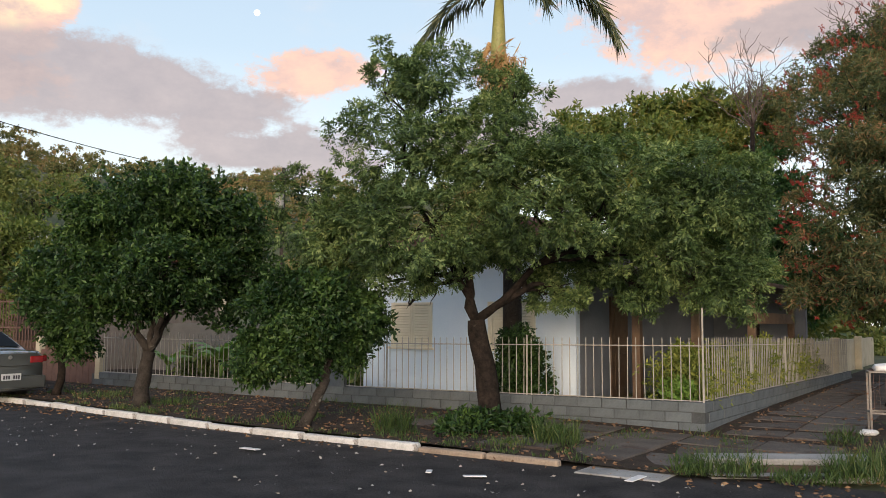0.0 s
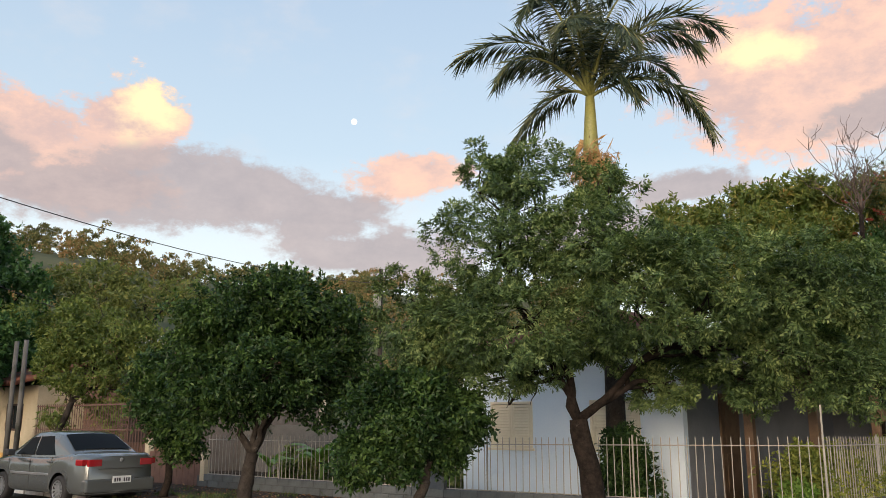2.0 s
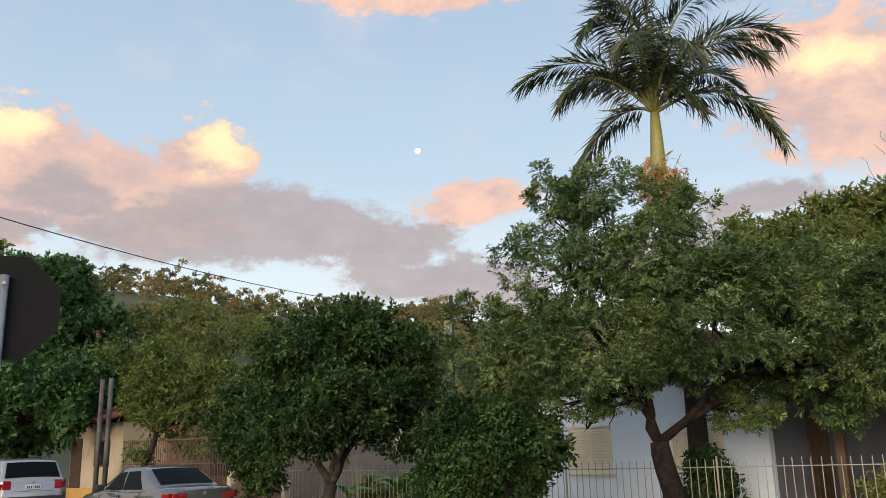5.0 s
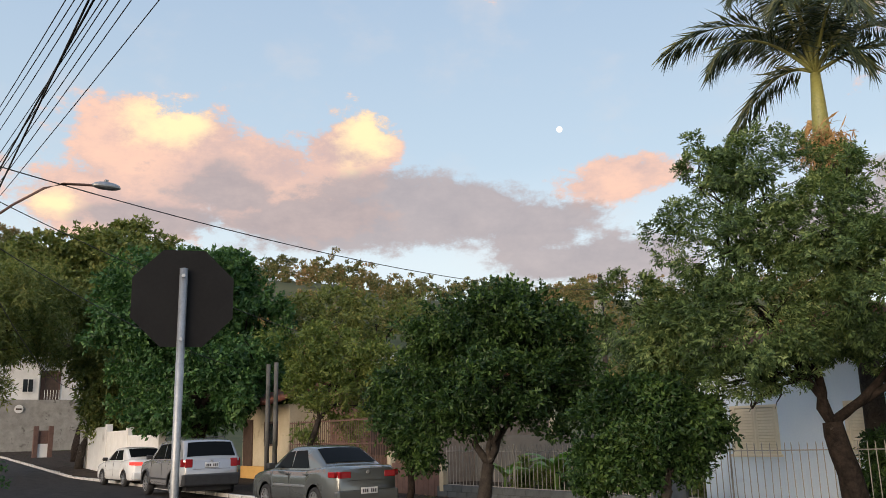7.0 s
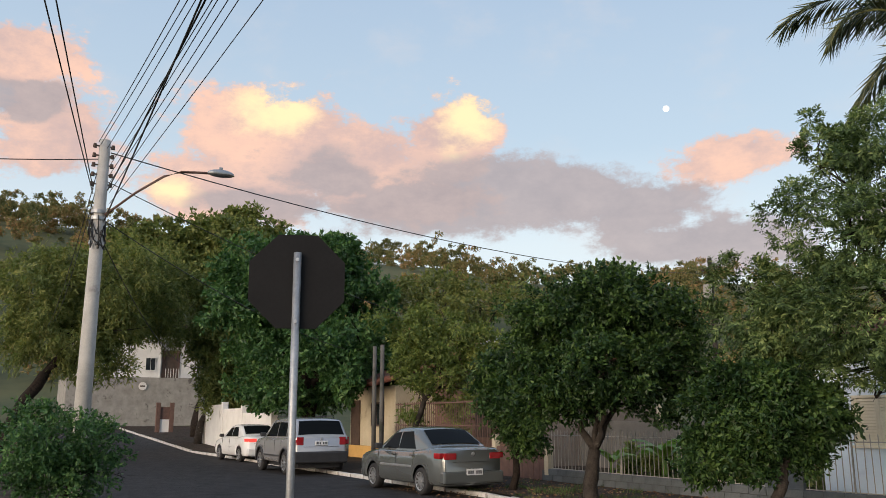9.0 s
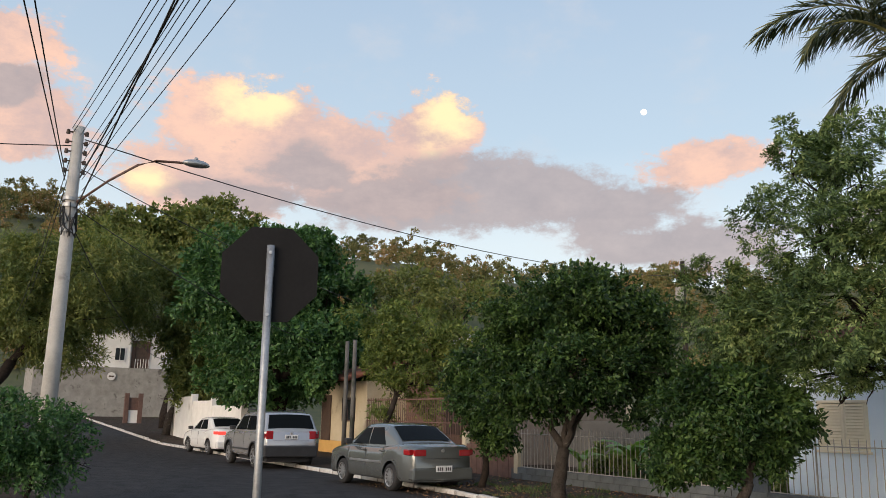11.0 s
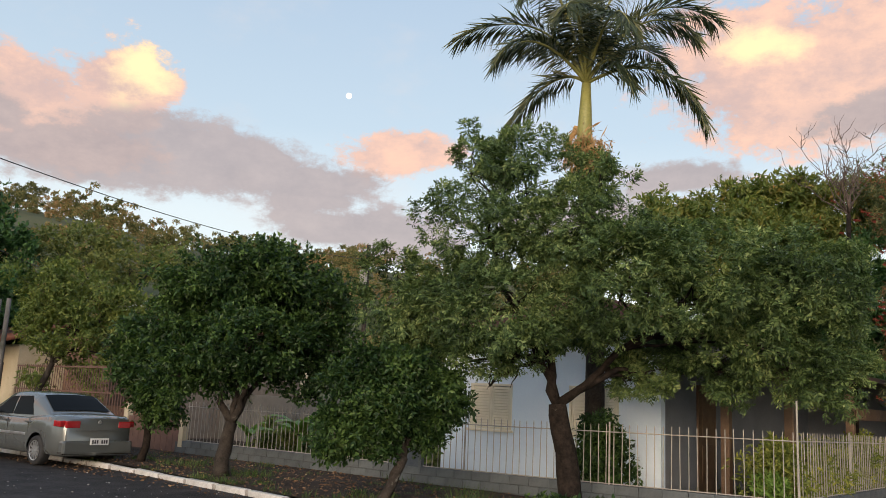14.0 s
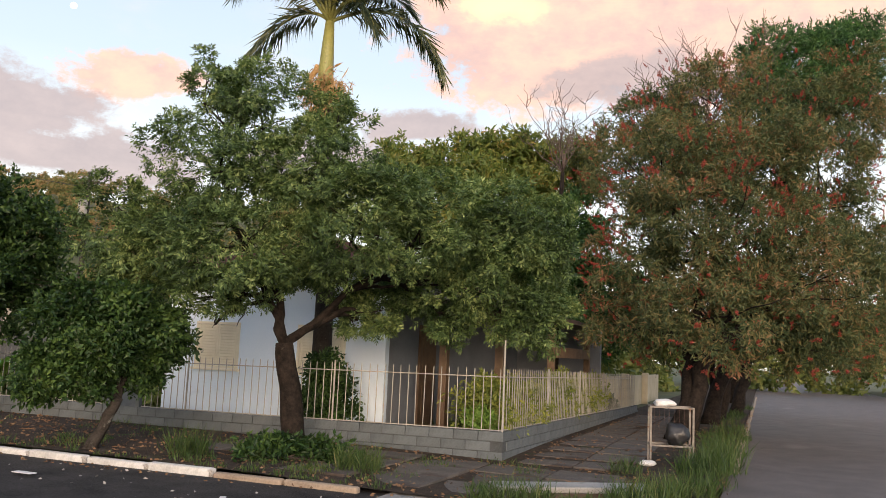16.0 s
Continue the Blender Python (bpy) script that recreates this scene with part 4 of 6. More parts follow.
# ---- the pale blue house ----
HF = 14.6
house = thing("house", "pale blue house with cream shuttered windows behind the fence", "house")
def wall_with_holes(x0, x1, z0, z1, holes, y0, y1, mat, name):
    """A wall along x as boxes round its openings."""
    bm = bmesh.new()
    xs = sorted({x0, x1, *[h[0] for h in holes], *[h[1] for h in holes]})
    for a, b in zip(xs, xs[1:]):
        hs = [h for h in holes if h[0] <= a and b <= h[1]]
        if hs:
            box(bm, a, b, y0, y1, z0, hs[0][2])
            box(bm, a, b, y0, y1, hs[0][3], z1)
        else:
            box(bm, a, b, y0, y1, z0, z1)
    bmesh.ops.remove_doubles(bm, verts=bm.verts, dist=0.0005)
    return part(name, bm, mat, house)


WIN = [(-10.92, -9.87, 1.10, 2.02), (-8.55, -7.50, 1.10, 2.02)]
wall_with_holes(-11.66, -6.67, -0.05, 3.1, WIN, HF, HF + 0.18, HOUSE_PAINT, "front_wall")
# porch-side wall, coloured darker than the pale blue front to hold its shade
part("side_wall", boxed(-6.85, -6.67, HF + 0.18, 24, -0.05, 3.1), HOUSE_SHADE, house, "side wall in grey with the porch shade in its colour")
part("side_wall", boxed(-11.66, -11.48, HF + 0.18, 24, -0.05, 3.1), HOUSE_PAINT, house)
part("back_wall", boxed(-11.48, -6.85, 23.8, 24, -0.05, 3.1), HOUSE_PAINT, house)
bm = bmesh.new()
ev = [bm.verts.new(p) for p in ((-12.1, 14.1, 3.05), (-6.3, 14.1, 3.05), (-6.3, 24.4, 3.05), (-12.1, 24.4, 3.05), (-9.2, 17, 4.1), (-9.2, 21.5, 4.1))]
for q in ((0, 1, 4), (1, 2, 5, 4), (2, 3, 5), (3, 0, 4, 5)):
    bm.faces.new([ev[i] for i in q])
bmesh.ops.solidify(bm, geom=bm.faces[:], thickness=0.1)
part("roof", bm, ROOF_TILE, house)
for wx0, wx1, wz0, wz1 in WIN:
    fr = bmesh.new()
    box(fr, wx0, wx1, HF - 0.015, HF + 0.08, wz0, wz0 + 0.05, 0.004)
    box(fr, wx0, wx1, HF - 0.015, HF + 0.08, wz1 - 0.05, wz1, 0.004)
    box(fr, wx0, wx0 + 0.05, HF - 0.015, HF + 0.08, wz0 + 0.052, wz1 - 0.052, 0.004)
    box(fr, wx1 - 0.05, wx1, HF - 0.015, HF + 0.08, wz0 + 0.052, wz1 - 0.052, 0.004)
    w = part("window", fr, SHUTTER, house, "window closed with cream louvred shutters")
    part("sill", boxed(wx0 - 0.05, wx1 + 0.05, HF - 0.06, HF - 0.017, wz0 - 0.05, wz0 - 0.003, bevel=0.005), SHUTTER, w)
    xm = (wx0 + wx1) / 2
    for a, b in ((wx0 + 0.053, xm - 0.003), (xm + 0.003, wx1 - 0.053)):
        sl = bmesh.new()
        box(sl, a, a + 0.045, HF, HF + 0.035, wz0 + 0.054, wz1 - 0.054, 0.003)
        box(sl, b - 0.045, b, HF, HF + 0.035, wz0 + 0.054, wz1 - 0.054, 0.003)
        box(sl, a + 0.047, b - 0.047, HF + 0.03, HF + 0.04, wz0 + 0.056, wz1 - 0.056)
        part("shutter", sl, SHUTTER, w)
        n = 14
        for i in range(n):
            z = wz0 + 0.09 + (wz1 - wz0 - 0.18) * i / (n - 1)
            sb = boxed(a + 0.048, b - 0.048, HF + 0.004, HF + 0.028, z - 0.02, z + 0.02)
            for v in sb.verts:
                v.co.y += (v.co.z - z) * 0.5
            part("slat", sb, SHUTTER, w)
# porch beside the house
porch = thing("porch", "dark timber porch with wooden posts beside the house", "porch")
part("porch_roof", boxed(-6.64, -4.25, 14.2, 24.0, 2.42, 2.52, bevel=0.01), WOOD_DARK, porch)
part("beam", boxed(-6.64, -4.25, 14.55, 14.67, 2.26, 2.415, bevel=0.008), WOOD_DARK, porch)
for px_, py_ in ((-5.5, 14.62), (-4.45, 14.62), (-4.45, 18.5), (-4.45, 22.5)):
    part("post", boxed(px_ - 0.075, px_ + 0.075, py_ - 0.075, py_ + 0.075, 0.05, 2.26, bevel=0.01), WOOD, porch, "brown varnished post")
part("floor_slab", boxed(-6.66, -4.3, 14.3, 24, -0.05, 0.10), CONCRETE, porch)
# end wall in the same grey, the recess's shade painted in
part("end_wall", boxed(-6.66, -4.3, 23.6, 23.8, 0.1, 2.42), HOUSE_SHADE, porch)
part("side_board", boxed(-4.4, -4.36, 18.7, 22.3, 1.62, 1.86, bevel=0.005), WOOD, porch, "brown side board")
dr = part("door", boxed(-6.668, -6.62, 16.2, 17.1, 0.1, 2.15, bevel=0.006), WOOD, porch, "varnished wooden door")
for z0, z1 in ((0.3, 1.0), (1.15, 1.95)):
    part("door_panel", boxed(-6.618, -6.605, 16.35, 16.95, z0, z1, bevel=0.005), WOOD, dr)

# ---- neighbouring plot ----
GRASSY = surface("yard_grass", (0.055, 0.085, 0.028), (0.12, 0.16, 0.055), 0.95, 1.5, 30, 0.6, spot=(0.13, 0.10, 0.065), spot_scale=0.8)
sheet("yard", span(-30, -3.9, 30), span(FENCE_Y + 0.16, 30, 20), lambda x, y: 0.045 + 0.03 * math.sin(x * 1.7 + y), GRASSY, "patchy grass of the front gardens", "yard")
yw = tagged(part("yard_wall", boxed(-25, -11.9, 17.6, 17.78, 0.0, 1.55, bevel=0.01), RENDER_GREY), "bare grey rendered wall at the back of the yard", "wall", kind="structure")
tagged(part("side_yard_wall", boxed(-4.95, -4.8, 19.5, 42, -0.5, 1.1, bevel=0.01), CREAM), "cream plastered wall along the side garden", "wall", kind="structure")
for yy in (26.0, 30.5, 36.0):
    tagged(part("wall_pier", boxed(-4.79, -4.55, yy, yy + 0.3, -0.4, 1.2, bevel=0.01), CREAM), "cream pier of the side garden wall", "wall", kind="structure")
rg = thing("driveway_gate", "reddish-brown sheet gate with a cream post", "gate")
for i in range(9):
    part("panel", boxed(-20.6 + i * 0.255, -20.6 + i * 0.255 + 0.245, FENCE_Y + 0.04, FENCE_Y + 0.08, 0.1, 0.88, bevel=0.006), IRON_RED, rg)
part("gate_post", boxed(-18.28, -18.1, FENCE_Y, FENCE_Y + 0.16, 0.02, 0.98, bevel=0.01), CREAM, rg)
part("gate_post", boxed(-20.8, -20.62, FENCE_Y, FENCE_Y + 0.16, 0.02, 1.2, bevel=0.01), CREAM, rg)

# brick house with an iron railing
bh = thing("brick_house", "brick house behind an iron railing", "house")
part("wall", boxed(-29.6, -23.4, 15.43, 21, 0.0, 3.6), BRICK_JOINT, bh)
part("roof", boxed(-29.9, -23.1, 15.2, 21.2, 3.605, 3.75, bevel=0.02), ROOF_TILE, bh)
part("window", boxed(-26.5, -25.4, 15.36, 15.425, 1.0, 2.0, bevel=0.01), WOOD_DARK, bh, "dark shuttered window")
bb = bpy.data.meshes.new("brick_course")
bm = bmesh.new()
for i in range(26):
    box(bm, -29.58 + 0.238 * i, -29.58 + 0.238 * i + 0.226, 15.405, 15.45, -0.034, 0.034)
bm.to_mesh(bb)
bm.free()
finish(bb, BRICK)
for k in range(44):
    ob = new("brick_course", bb)
    ob.location = (0.0 if k % 2 else -0.1, 0, 0.06 + k * 0.08)
    ob.parent = bh
ir = thing("iron_railing", "tall rust-brown iron railing on a low wall", "railing")
part("plinth", boxed(-27.6, -21.2, 12.75, 12.9, 0, 0.55, bevel=0.01), CREAM, ir)
v, q = tube([(0, 0, 0), (0, 0, 1.62)], [0.012, 0.012], 5)
bar = bpy.data.meshes.new("bar")
bar.from_pydata(v, [], q)
finish(bar, IRON_RED)
for i in range(46):
    ob = new("bar", bar)
    ob.location = (-27.55 + i * 0.14, 12.82, 0.56)
    ob.parent = ir
for z in (0.7, 1.4, 2.1):
    part("rail", boxed(-27.6, -21.2, 12.8, 12.84, z, z + 0.04), IRON_RED, ir)

# cream house with red tiled eaves
ch = thing("cream_house", "cream house with ochre plinth and red tiled eaves", "house")
part("wall", boxed(-34.2, -29.7, 13.75, 19, 0.58, 2.9, bevel=0.01), CREAM, ch)
part("plinth", boxed(-34.25, -29.65, 13.7, 19.05, 0.0, 0.577, bevel=0.01), OCHRE, ch)
part("door", boxed(-34.0, -33.1, 13.68, 13.745, 0.58, 2.4, bevel=0.01), WOOD_DARK, ch)
cw = part("window", boxed(-31.9, -30.7, 13.69, 13.745, 1.35, 2.28, bevel=0.008), WOOD_DARK, ch, "dark wooden window")
part("pane", boxed(-31.8, -31.33, 13.675, 13.688, 1.42, 2.2), glass("window_glass"), cw)
part("pane", boxed(-31.27, -30.8, 13.675, 13.688, 1.42, 2.2), glass("window_glass"), cw)
bm = bmesh.new()
ev = [bm.verts.new(p) for p in ((-35, 12.9, 2.85), (-29.4, 12.9, 2.85), (-29.4, 16.5, 4.0), (-35, 16.5, 4.1), (-29.4, 20, 2.8), (-35, 20, 2.8))]
bm.faces.new([ev[i] for i in (0, 1, 2, 3)])
bm.faces.new([ev[i] for i in (3, 2, 4, 5)])
bmesh.ops.solidify(bm, geom=bm.faces[:], thickness=0.14)
part("roof", bm, WOOD_DARK, ch)
vr, qr = tube([(0, 0, 0), (0, 3.6, 1.15)], [0.085, 0.085], 8)
tile_row = bpy.data.meshes.new("tile_row")
tile_row.from_pydata(vr, [], qr)
finish(tile_row, ROOF_TILE, True)
for i in range(26):
    ob = new("tile_row", tile_row)
    ob.location = (-34.9 + i * 0.215, 12.86, 2.93)
    ob.parent = ch
for xx in (-29.3, -28.6):
    v, q = tube([(xx, 12.7, 0), (xx, 12.7, 4.3)], [0.09, 0.075], 10)
    tagged(raw("utility_post", v, q, RENDER_GREY, smooth=True), "weathered grey concrete pole beside the cream house", "pole")
# far roofs on the slope
for nm, a in (("red roof of a house among the trees", (-36.5, 26.5, 4.6)), ("pale roof of a house among the trees", (-38.5, 24.0, 4.9))):
    h = thing("slope_house", nm, "house")
    m = ROOF_TILE if "red" in nm else WHITE_WALL
    part("wall", boxed(a[0] - 3, a[0] + 3, a[1], a[1] + 4, 0, a[2] + 0.6), CREAM, h)
    bm = bmesh.new()
    ev = [bm.verts.new(p) for p in ((a[0] - 3.4, a[1] - 0.5, a[2] + 0.5), (a[0] + 3.4, a[1] - 0.5, a[2] + 0.5), (a[0] + 3.4, a[1] + 2, a[2] + 1.5), (a[0] - 3.4, a[1] + 2, a[2] + 1.5), (a[0] + 3.4, a[1] + 4.5, a[2] + 0.5), (a[0] - 3.4, a[1] + 4.5, a[2] + 0.5))]
    bm.faces.new([ev[i] for i in (0, 1, 2, 3)])
    bm.faces.new([ev[i] for i in (3, 2, 4, 5)])
    bmesh.ops.solidify(bm, geom=bm.faces[:], thickness=0.12)
    part("roof", bm, m, h)

# white boundary wall and the white house up the street
ww = tagged(new("boundary_wall"), "white stepped boundary wall farther up the street", "wall", kind="structure")
for x0, x1, z1, m in ((-52.5, -50.6, 3.0, CONCRETE), (-50.55, -46.5, 2.45, WHITE_WALL), (-46.45, -42.5, 2.2, WHITE_WALL), (-42.45, -37.5, 1.95, WHITE_WALL)):
    part("wall_panel", boxed(x0, x1, 11.3, 11.5, 0, z1, bevel=0.015), m, ww)
    part("wall_post", boxed(x1 - 0.1, x1 + 0.14, 11.24, 11.56, 0, z1 + 0.12, bevel=0.015), m, ww)
fh = thing("white_house", "flat-roofed white house above a concrete retaining wall", "house")
part("wall", boxed(-84, -76, 6.5, 12.9, 5.2, 8.2), WHITE_WALL, fh)
part("wall", boxed(-84, -76.6, 12.91, 17, 5.2, 8.2), WHITE_WALL, fh)
part("parapet", boxed(-84.2, -75.8, 6.3, 17.2, 8.205, 8.75, bevel=0.02), WHITE_WALL, fh)
part("door_surround", boxed(-76.59, -76.5, 13.1, 14.6, 5.2, 7.6), IRON_RED, fh)
part("door", boxed(-76.495, -76.45, 13.4, 14.4, 5.2, 7.2), WOOD_DARK, fh)
fw = part("window", boxed(-75.995, -75.93, 11.6, 12.5, 5.75, 6.95, bevel=0.01), WHITE_WALL, fh)
part("pane", boxed(-75.925, -75.91, 11.68, 12.03, 5.85, 6.85), glass("window_glass"), fw)
part("pane", boxed(-75.925, -75.91, 12.08, 12.42, 5.85, 6.85), glass("window_glass"), fw)
for i in range(7):
    part("balcony_rail", boxed(-75.9, -75.86, 13.3 + i * 0.22, 13.34 + i * 0.22, 5.25, 6.0), WHITE_WALL, fh)
tagged(part("retaining_wall", boxed(-84, -75.2, 5.5, 17.5, 0.3, 5.19, bevel=0.02), CONCRETE), "stained concrete retaining wall under the white house", "wall", kind="structure")
sg = thing("round_sign", "small round white traffic sign on the retaining wall", "sign")
bm = bmesh.new()
bmesh.ops.create_cone(bm, cap_ends=True, segments=24, radius1=0.33, radius2=0.33, depth=0.03, matrix=pose(-75.1, 11.4, 4.45, 0, 90, 0))
part("disc", bm, WHITE_WALL, sg)
part("bar", boxed(-75.08, -75.06, 11.2, 11.6, 4.38, 4.5), WOOD_DARK, sg)
gp = thing("street_gate", "rust-red gate with a white lower panel", "gate", at=(-64.5, 11.0, rise(-64.5)))
for yy in (0.0, 0.95):
    part("gate_post", boxed(-0.15, 0.15, yy - 0.15, yy + 0.15, 0, 2.2, bevel=0.02), IRON_RED, gp)
part("panel", boxed(-0.04, 0.04, 0.16, 0.79, 0.1, 1.0), WHITE_WALL, gp)
part("grille", boxed(-0.03, 0.03, 0.16, 0.79, 1.02, 1.9), IRON_RED, gp)

# ---- cars ----
def car_paint(name, colour, metal=0.6):
    m = bpy.data.materials.new(name)
    m.use_nodes = True
    t = m.node_tree
    b = t.nodes["Principled BSDF"]
    tc = t.nodes.new("ShaderNodeTexCoord").outputs["Object"]
    n = noise_node(t, tc, 1.5, 4).outputs["Fac"]
    t.links.new(mix_node(t, n, tuple(c * 0.9 for c in colour), colour), b.inputs["Base Color"])
    dust = step_node(t, noise_node(t, tc, 9, 5).outputs["Fac"], 0.35, 0.75)
    t.links.new(math_node(t, "MULTIPLY_ADD", dust, 0.06, 0.2), b.inputs["Roughness"])
    b.inputs["Metallic"].default_value = metal
    b.inputs["Coat Weight"].default_value, b.inputs["Coat Roughness"].default_value = 0.7, 0.08
    return m


RUBBER = surface("tyre_rubber", (0.014, 0.014, 0.015), (0.03, 0.03, 0.031), 0.85, 5, 40, 0.2)
BLACK_TRIM = surface("black_plastic_trim", (0.018, 0.018, 0.02), (0.035, 0.035, 0.037), 0.6, 5, 40, 0.1)
RIM = surface("silver_alloy", (0.42, 0.42, 0.43), (0.58, 0.58, 0.59), 0.35, 6, 40, 0.05, metal=0.8)
CAR_GLASS = glass("dark_car_glass", (0.008, 0.010, 0.012), 0.07)
PLATE = surface("white_number_plate", (0.60, 0.61, 0.62), (0.72, 0.73, 0.74), 0.5, 8, 40, 0.05)
INK = surface("dark_print", (0.03, 0.03, 0.04), (0.06, 0.06, 0.07), 0.7, 8, 40, 0)


def lamp_red(name, strength):
    m = bpy.data.materials.new(name)
    m.use_nodes = True
    b = m.node_tree.nodes["Principled BSDF"]
    b.inputs["Base Color"].default_value = (0.30, 0.012, 0.016, 1)
    b.inputs["Roughness"].default_value = 0.12
    b.inputs["Coat Weight"].default_value = 0.8
    if strength:
        b.inputs["Emission Color"].default_value = (1.0, 0.08, 0.06, 1)
        b.inputs["Emission Strength"].default_value = strength
    return m


TAIL, TAIL_LIT = lamp_red("red_tail_lamp", 0), lamp_red("lit_red_tail_lamp", 1.2)


def lerp_line(pts, u):
    for (a, za), (b, zb) in zip(pts, pts[1:]):
        if u <= b:
            s = (u - a) / max(b - a, 1e-6)
            return za + (zb - za) * max(s, 0)
    return pts[-1][1]


def soft_line(pts, u, w=0.09):
    return sum(lerp_line(pts, u + d) for d in (-w, -w / 2, 0, w / 2, w)) / 5


def skin(name, us, section, mat, parent, caps=True, label=""):
    """A body panel lofted through mirrored half sections."""
    V, F = [], []
    n = None
    for u in us:
        half = section(u)
        ring = [(-u, -y, z) for y, z in half] + [(-u, y, z) for y, z in half[-2::-1]]
        n = len(ring)
        V += ring
    for i in range(len(us) - 1):
        for k in range(n - 1):
            a = i * n + k
            F.append((a, a + 1, a + n + 1, a + n))
    if caps:
        F.append(tuple(range(n))[::-1])
        F.append(tuple((len(us) - 1) * n + k for k in range(n)))
    return raw(name, V, F, mat, parent, label, smooth=True)


def car(name, label, spec, at, rz):
    """A parked car; local x runs backwards from the nose at -length to the tail at 0, y to its right."""
    L, W, H, wb, ro, R = spec["L"], spec["W"], spec["H"], spec["wb"], spec["ro"], spec["R"]
    root = thing(name, label, "car", "parked cars", at=at, rz=rz)
    hw = W / 2
    ax = (ro, ro + wb)
    RA = R + 0.055
    def bottom(u):
        z = spec["sill"]
        for a in ax:
            d = abs(u - a)
            if d < RA:
                z = max(z, R + math.sqrt(RA * RA - d * d))
        return z
    def width(u):
        e = min(u, L - u)
        return hw * (1 - 0.16 * max(1 - e / 0.45, 0) ** 2.4)
    us = sorted({round(v, 4) for v in list(np.linspace(0, L, 60)) + [0.02, 0.06] + [a + RA * math.cos(q) for a in ax for q in np.linspace(0, math.pi, 17)]})
    def low(u):
        zb, zt, w = bottom(u), soft_line(spec["top"], u), width(u)
        zs = zt - 0.05
        tuck = 0.06 if zb < spec["sill"] + 0.01 else 0.01
        mid = max(zb + 0.02, zb + 0.35 * (zs - zb))
        return [(w - tuck, zb), (w - 0.008, zb + 0.12 * (zs - zb)), (w, mid), (w - 0.004, zb + 0.72 * (zs - zb)), (w - 0.03, zs), (w - 0.10, zt), (w * 0.5, zt + 0.015), (0, zt + 0.02)]
    body = skin("body", us, low, spec["paint"], root)
    # underside and wheel wells
    part("underside", boxed(-L + 0.25, -0.2, -hw + 0.24, hw - 0.24, 0.2, 0.5), BLACK_TRIM, root)
    belt = spec["belt"]
    w0, w1 = hw - 0.075, hw - spec["lean"]
    def wide(z):
        return w0 + (w1 - w0) * (z - belt) / (H - belt)
    roofline = spec["roof"]
    g0, g1 = roofline[0][0], roofline[-1][0]
    def up(u):
        z = max(soft_line(roofline, u, 0.05), belt - 0.05)
        w = wide(z)
        return [(w0, belt - 0.06), (wide(belt + 0.5 * (z - belt)), belt + 0.5 * (z - belt)), (w, z - 0.012), (w - 0.06, z + 0.012), (w * 0.5, z + 0.028), (0, z + 0.033)]
    skin("cabin", list(np.linspace(g0, g1, 40)), up, spec["paint"], root)
    # side glass, slightly proud of the pillars
    for sg in (-1, 1):
        for poly in spec["windows"]:
            V = [(-u, sg * (wide(z) + 0.004), z) for u, z in poly] + [(-u, sg * (wide(z) - 0.008), z) for u, z in poly]
            k = len(poly)
            F = [tuple(range(k)), tuple(range(k, 2 * k))[::-1]] + [(i, (i + 1) % k, k + (i + 1) % k, k + i) for i in range(k)]
            raw("side_window", V, F, CAR_GLASS, root)
    # rear and front glass on their slopes
    for nm, (ua, ub) in (("rear_window", spec["rear_glass"]), ("windscreen", spec["wind_glass"])):
        V, F = [], []
        N = 6
        for i in range(N + 1):
            u = ua + (ub - ua) * i / N
            z = soft_line(roofline, u, 0.05)
            o = -0.012 if nm == "rear_window" else 0.012
            for s in (-0.94, -0.5, 0, 0.5, 0.94):
                V.append((-(u + o), s * (wide(z) - 0.05), z + 0.012 + 0.026 * (1 - s * s) + 0.008))
        for i in range(N):
            for k in range(4):
                a = i * 5 + k
                F.append((a, a + 1, a + 6, a + 5))
        ob = raw(nm, V, F, CAR_GLASS, root, smooth=True)
    # wheels
    def ring(profile, seg=28):
        V, F = [], []
        for i in range(seg):
            w = 2 * math.pi * i / seg
            for r, yy in profile:
                V.append((r * math.cos(w), yy, r * math.sin(w)))
        n = len(profile)
        for i in range(seg):
            for k in range(n - 1):
                a, b = i * n + k, ((i + 1) % seg) * n + k
                F.append((a, a + 1, b + 1, b))
        return V, F
    for a in ax:
        for sg in (-1, 1):
            wh = new("wheel")
            wh.parent = root
            wh.location = (-a, sg * (hw - 0.11), R)
            o = sg
            v, f = ring([(R * 0.62, o * 0.085), (R * 0.68, o * 0.1), (R * 0.9, o * 0.1), (R * 0.985, o * 0.07), (R, o * 0.03), (R, -o * 0.05), (R * 0.95, -o * 0.09), (R * 0.6, -o * 0.09)])
            raw("tyre", v, f, RUBBER, wh, smooth=True)
            v, f = ring([(0.02, o * 0.045), (R * 0.55, o * 0.04), (R * 0.56, o * 0.09), (R * 0.66, o * 0.095)])
            raw("rim_dish", v, f, BLACK_TRIM, wh, smooth=True)
            bm = bmesh.new()
            for k in range(spec["spokes"]):
                vs = box(bm, R * 0.08, R * 0.63, -0.012, 0.012, -0.018, 0.018)
                bmesh.ops.transform(bm, matrix=pose(0, o * 0.082, 0, 0, 360 * k / spec["spokes"], 0), verts=vs)
            bmesh.ops.create_cone(bm, cap_ends=True, segments=14, radius1=R * 0.16, radius2=R * 0.13, depth=0.04, matrix=pose(0, o * 0.085, 0, 90, 0, 0))
            part("rim", bm, RIM, wh)
            v, f = ring([(R * 0.60, o * 0.098), (R * 0.68, o * 0.104)])
            raw("rim_edge", v, f, RIM, wh, smooth=True)
    # lamps, bumpers, plate, handles, mirrors
    zb, zt = spec["tail"]
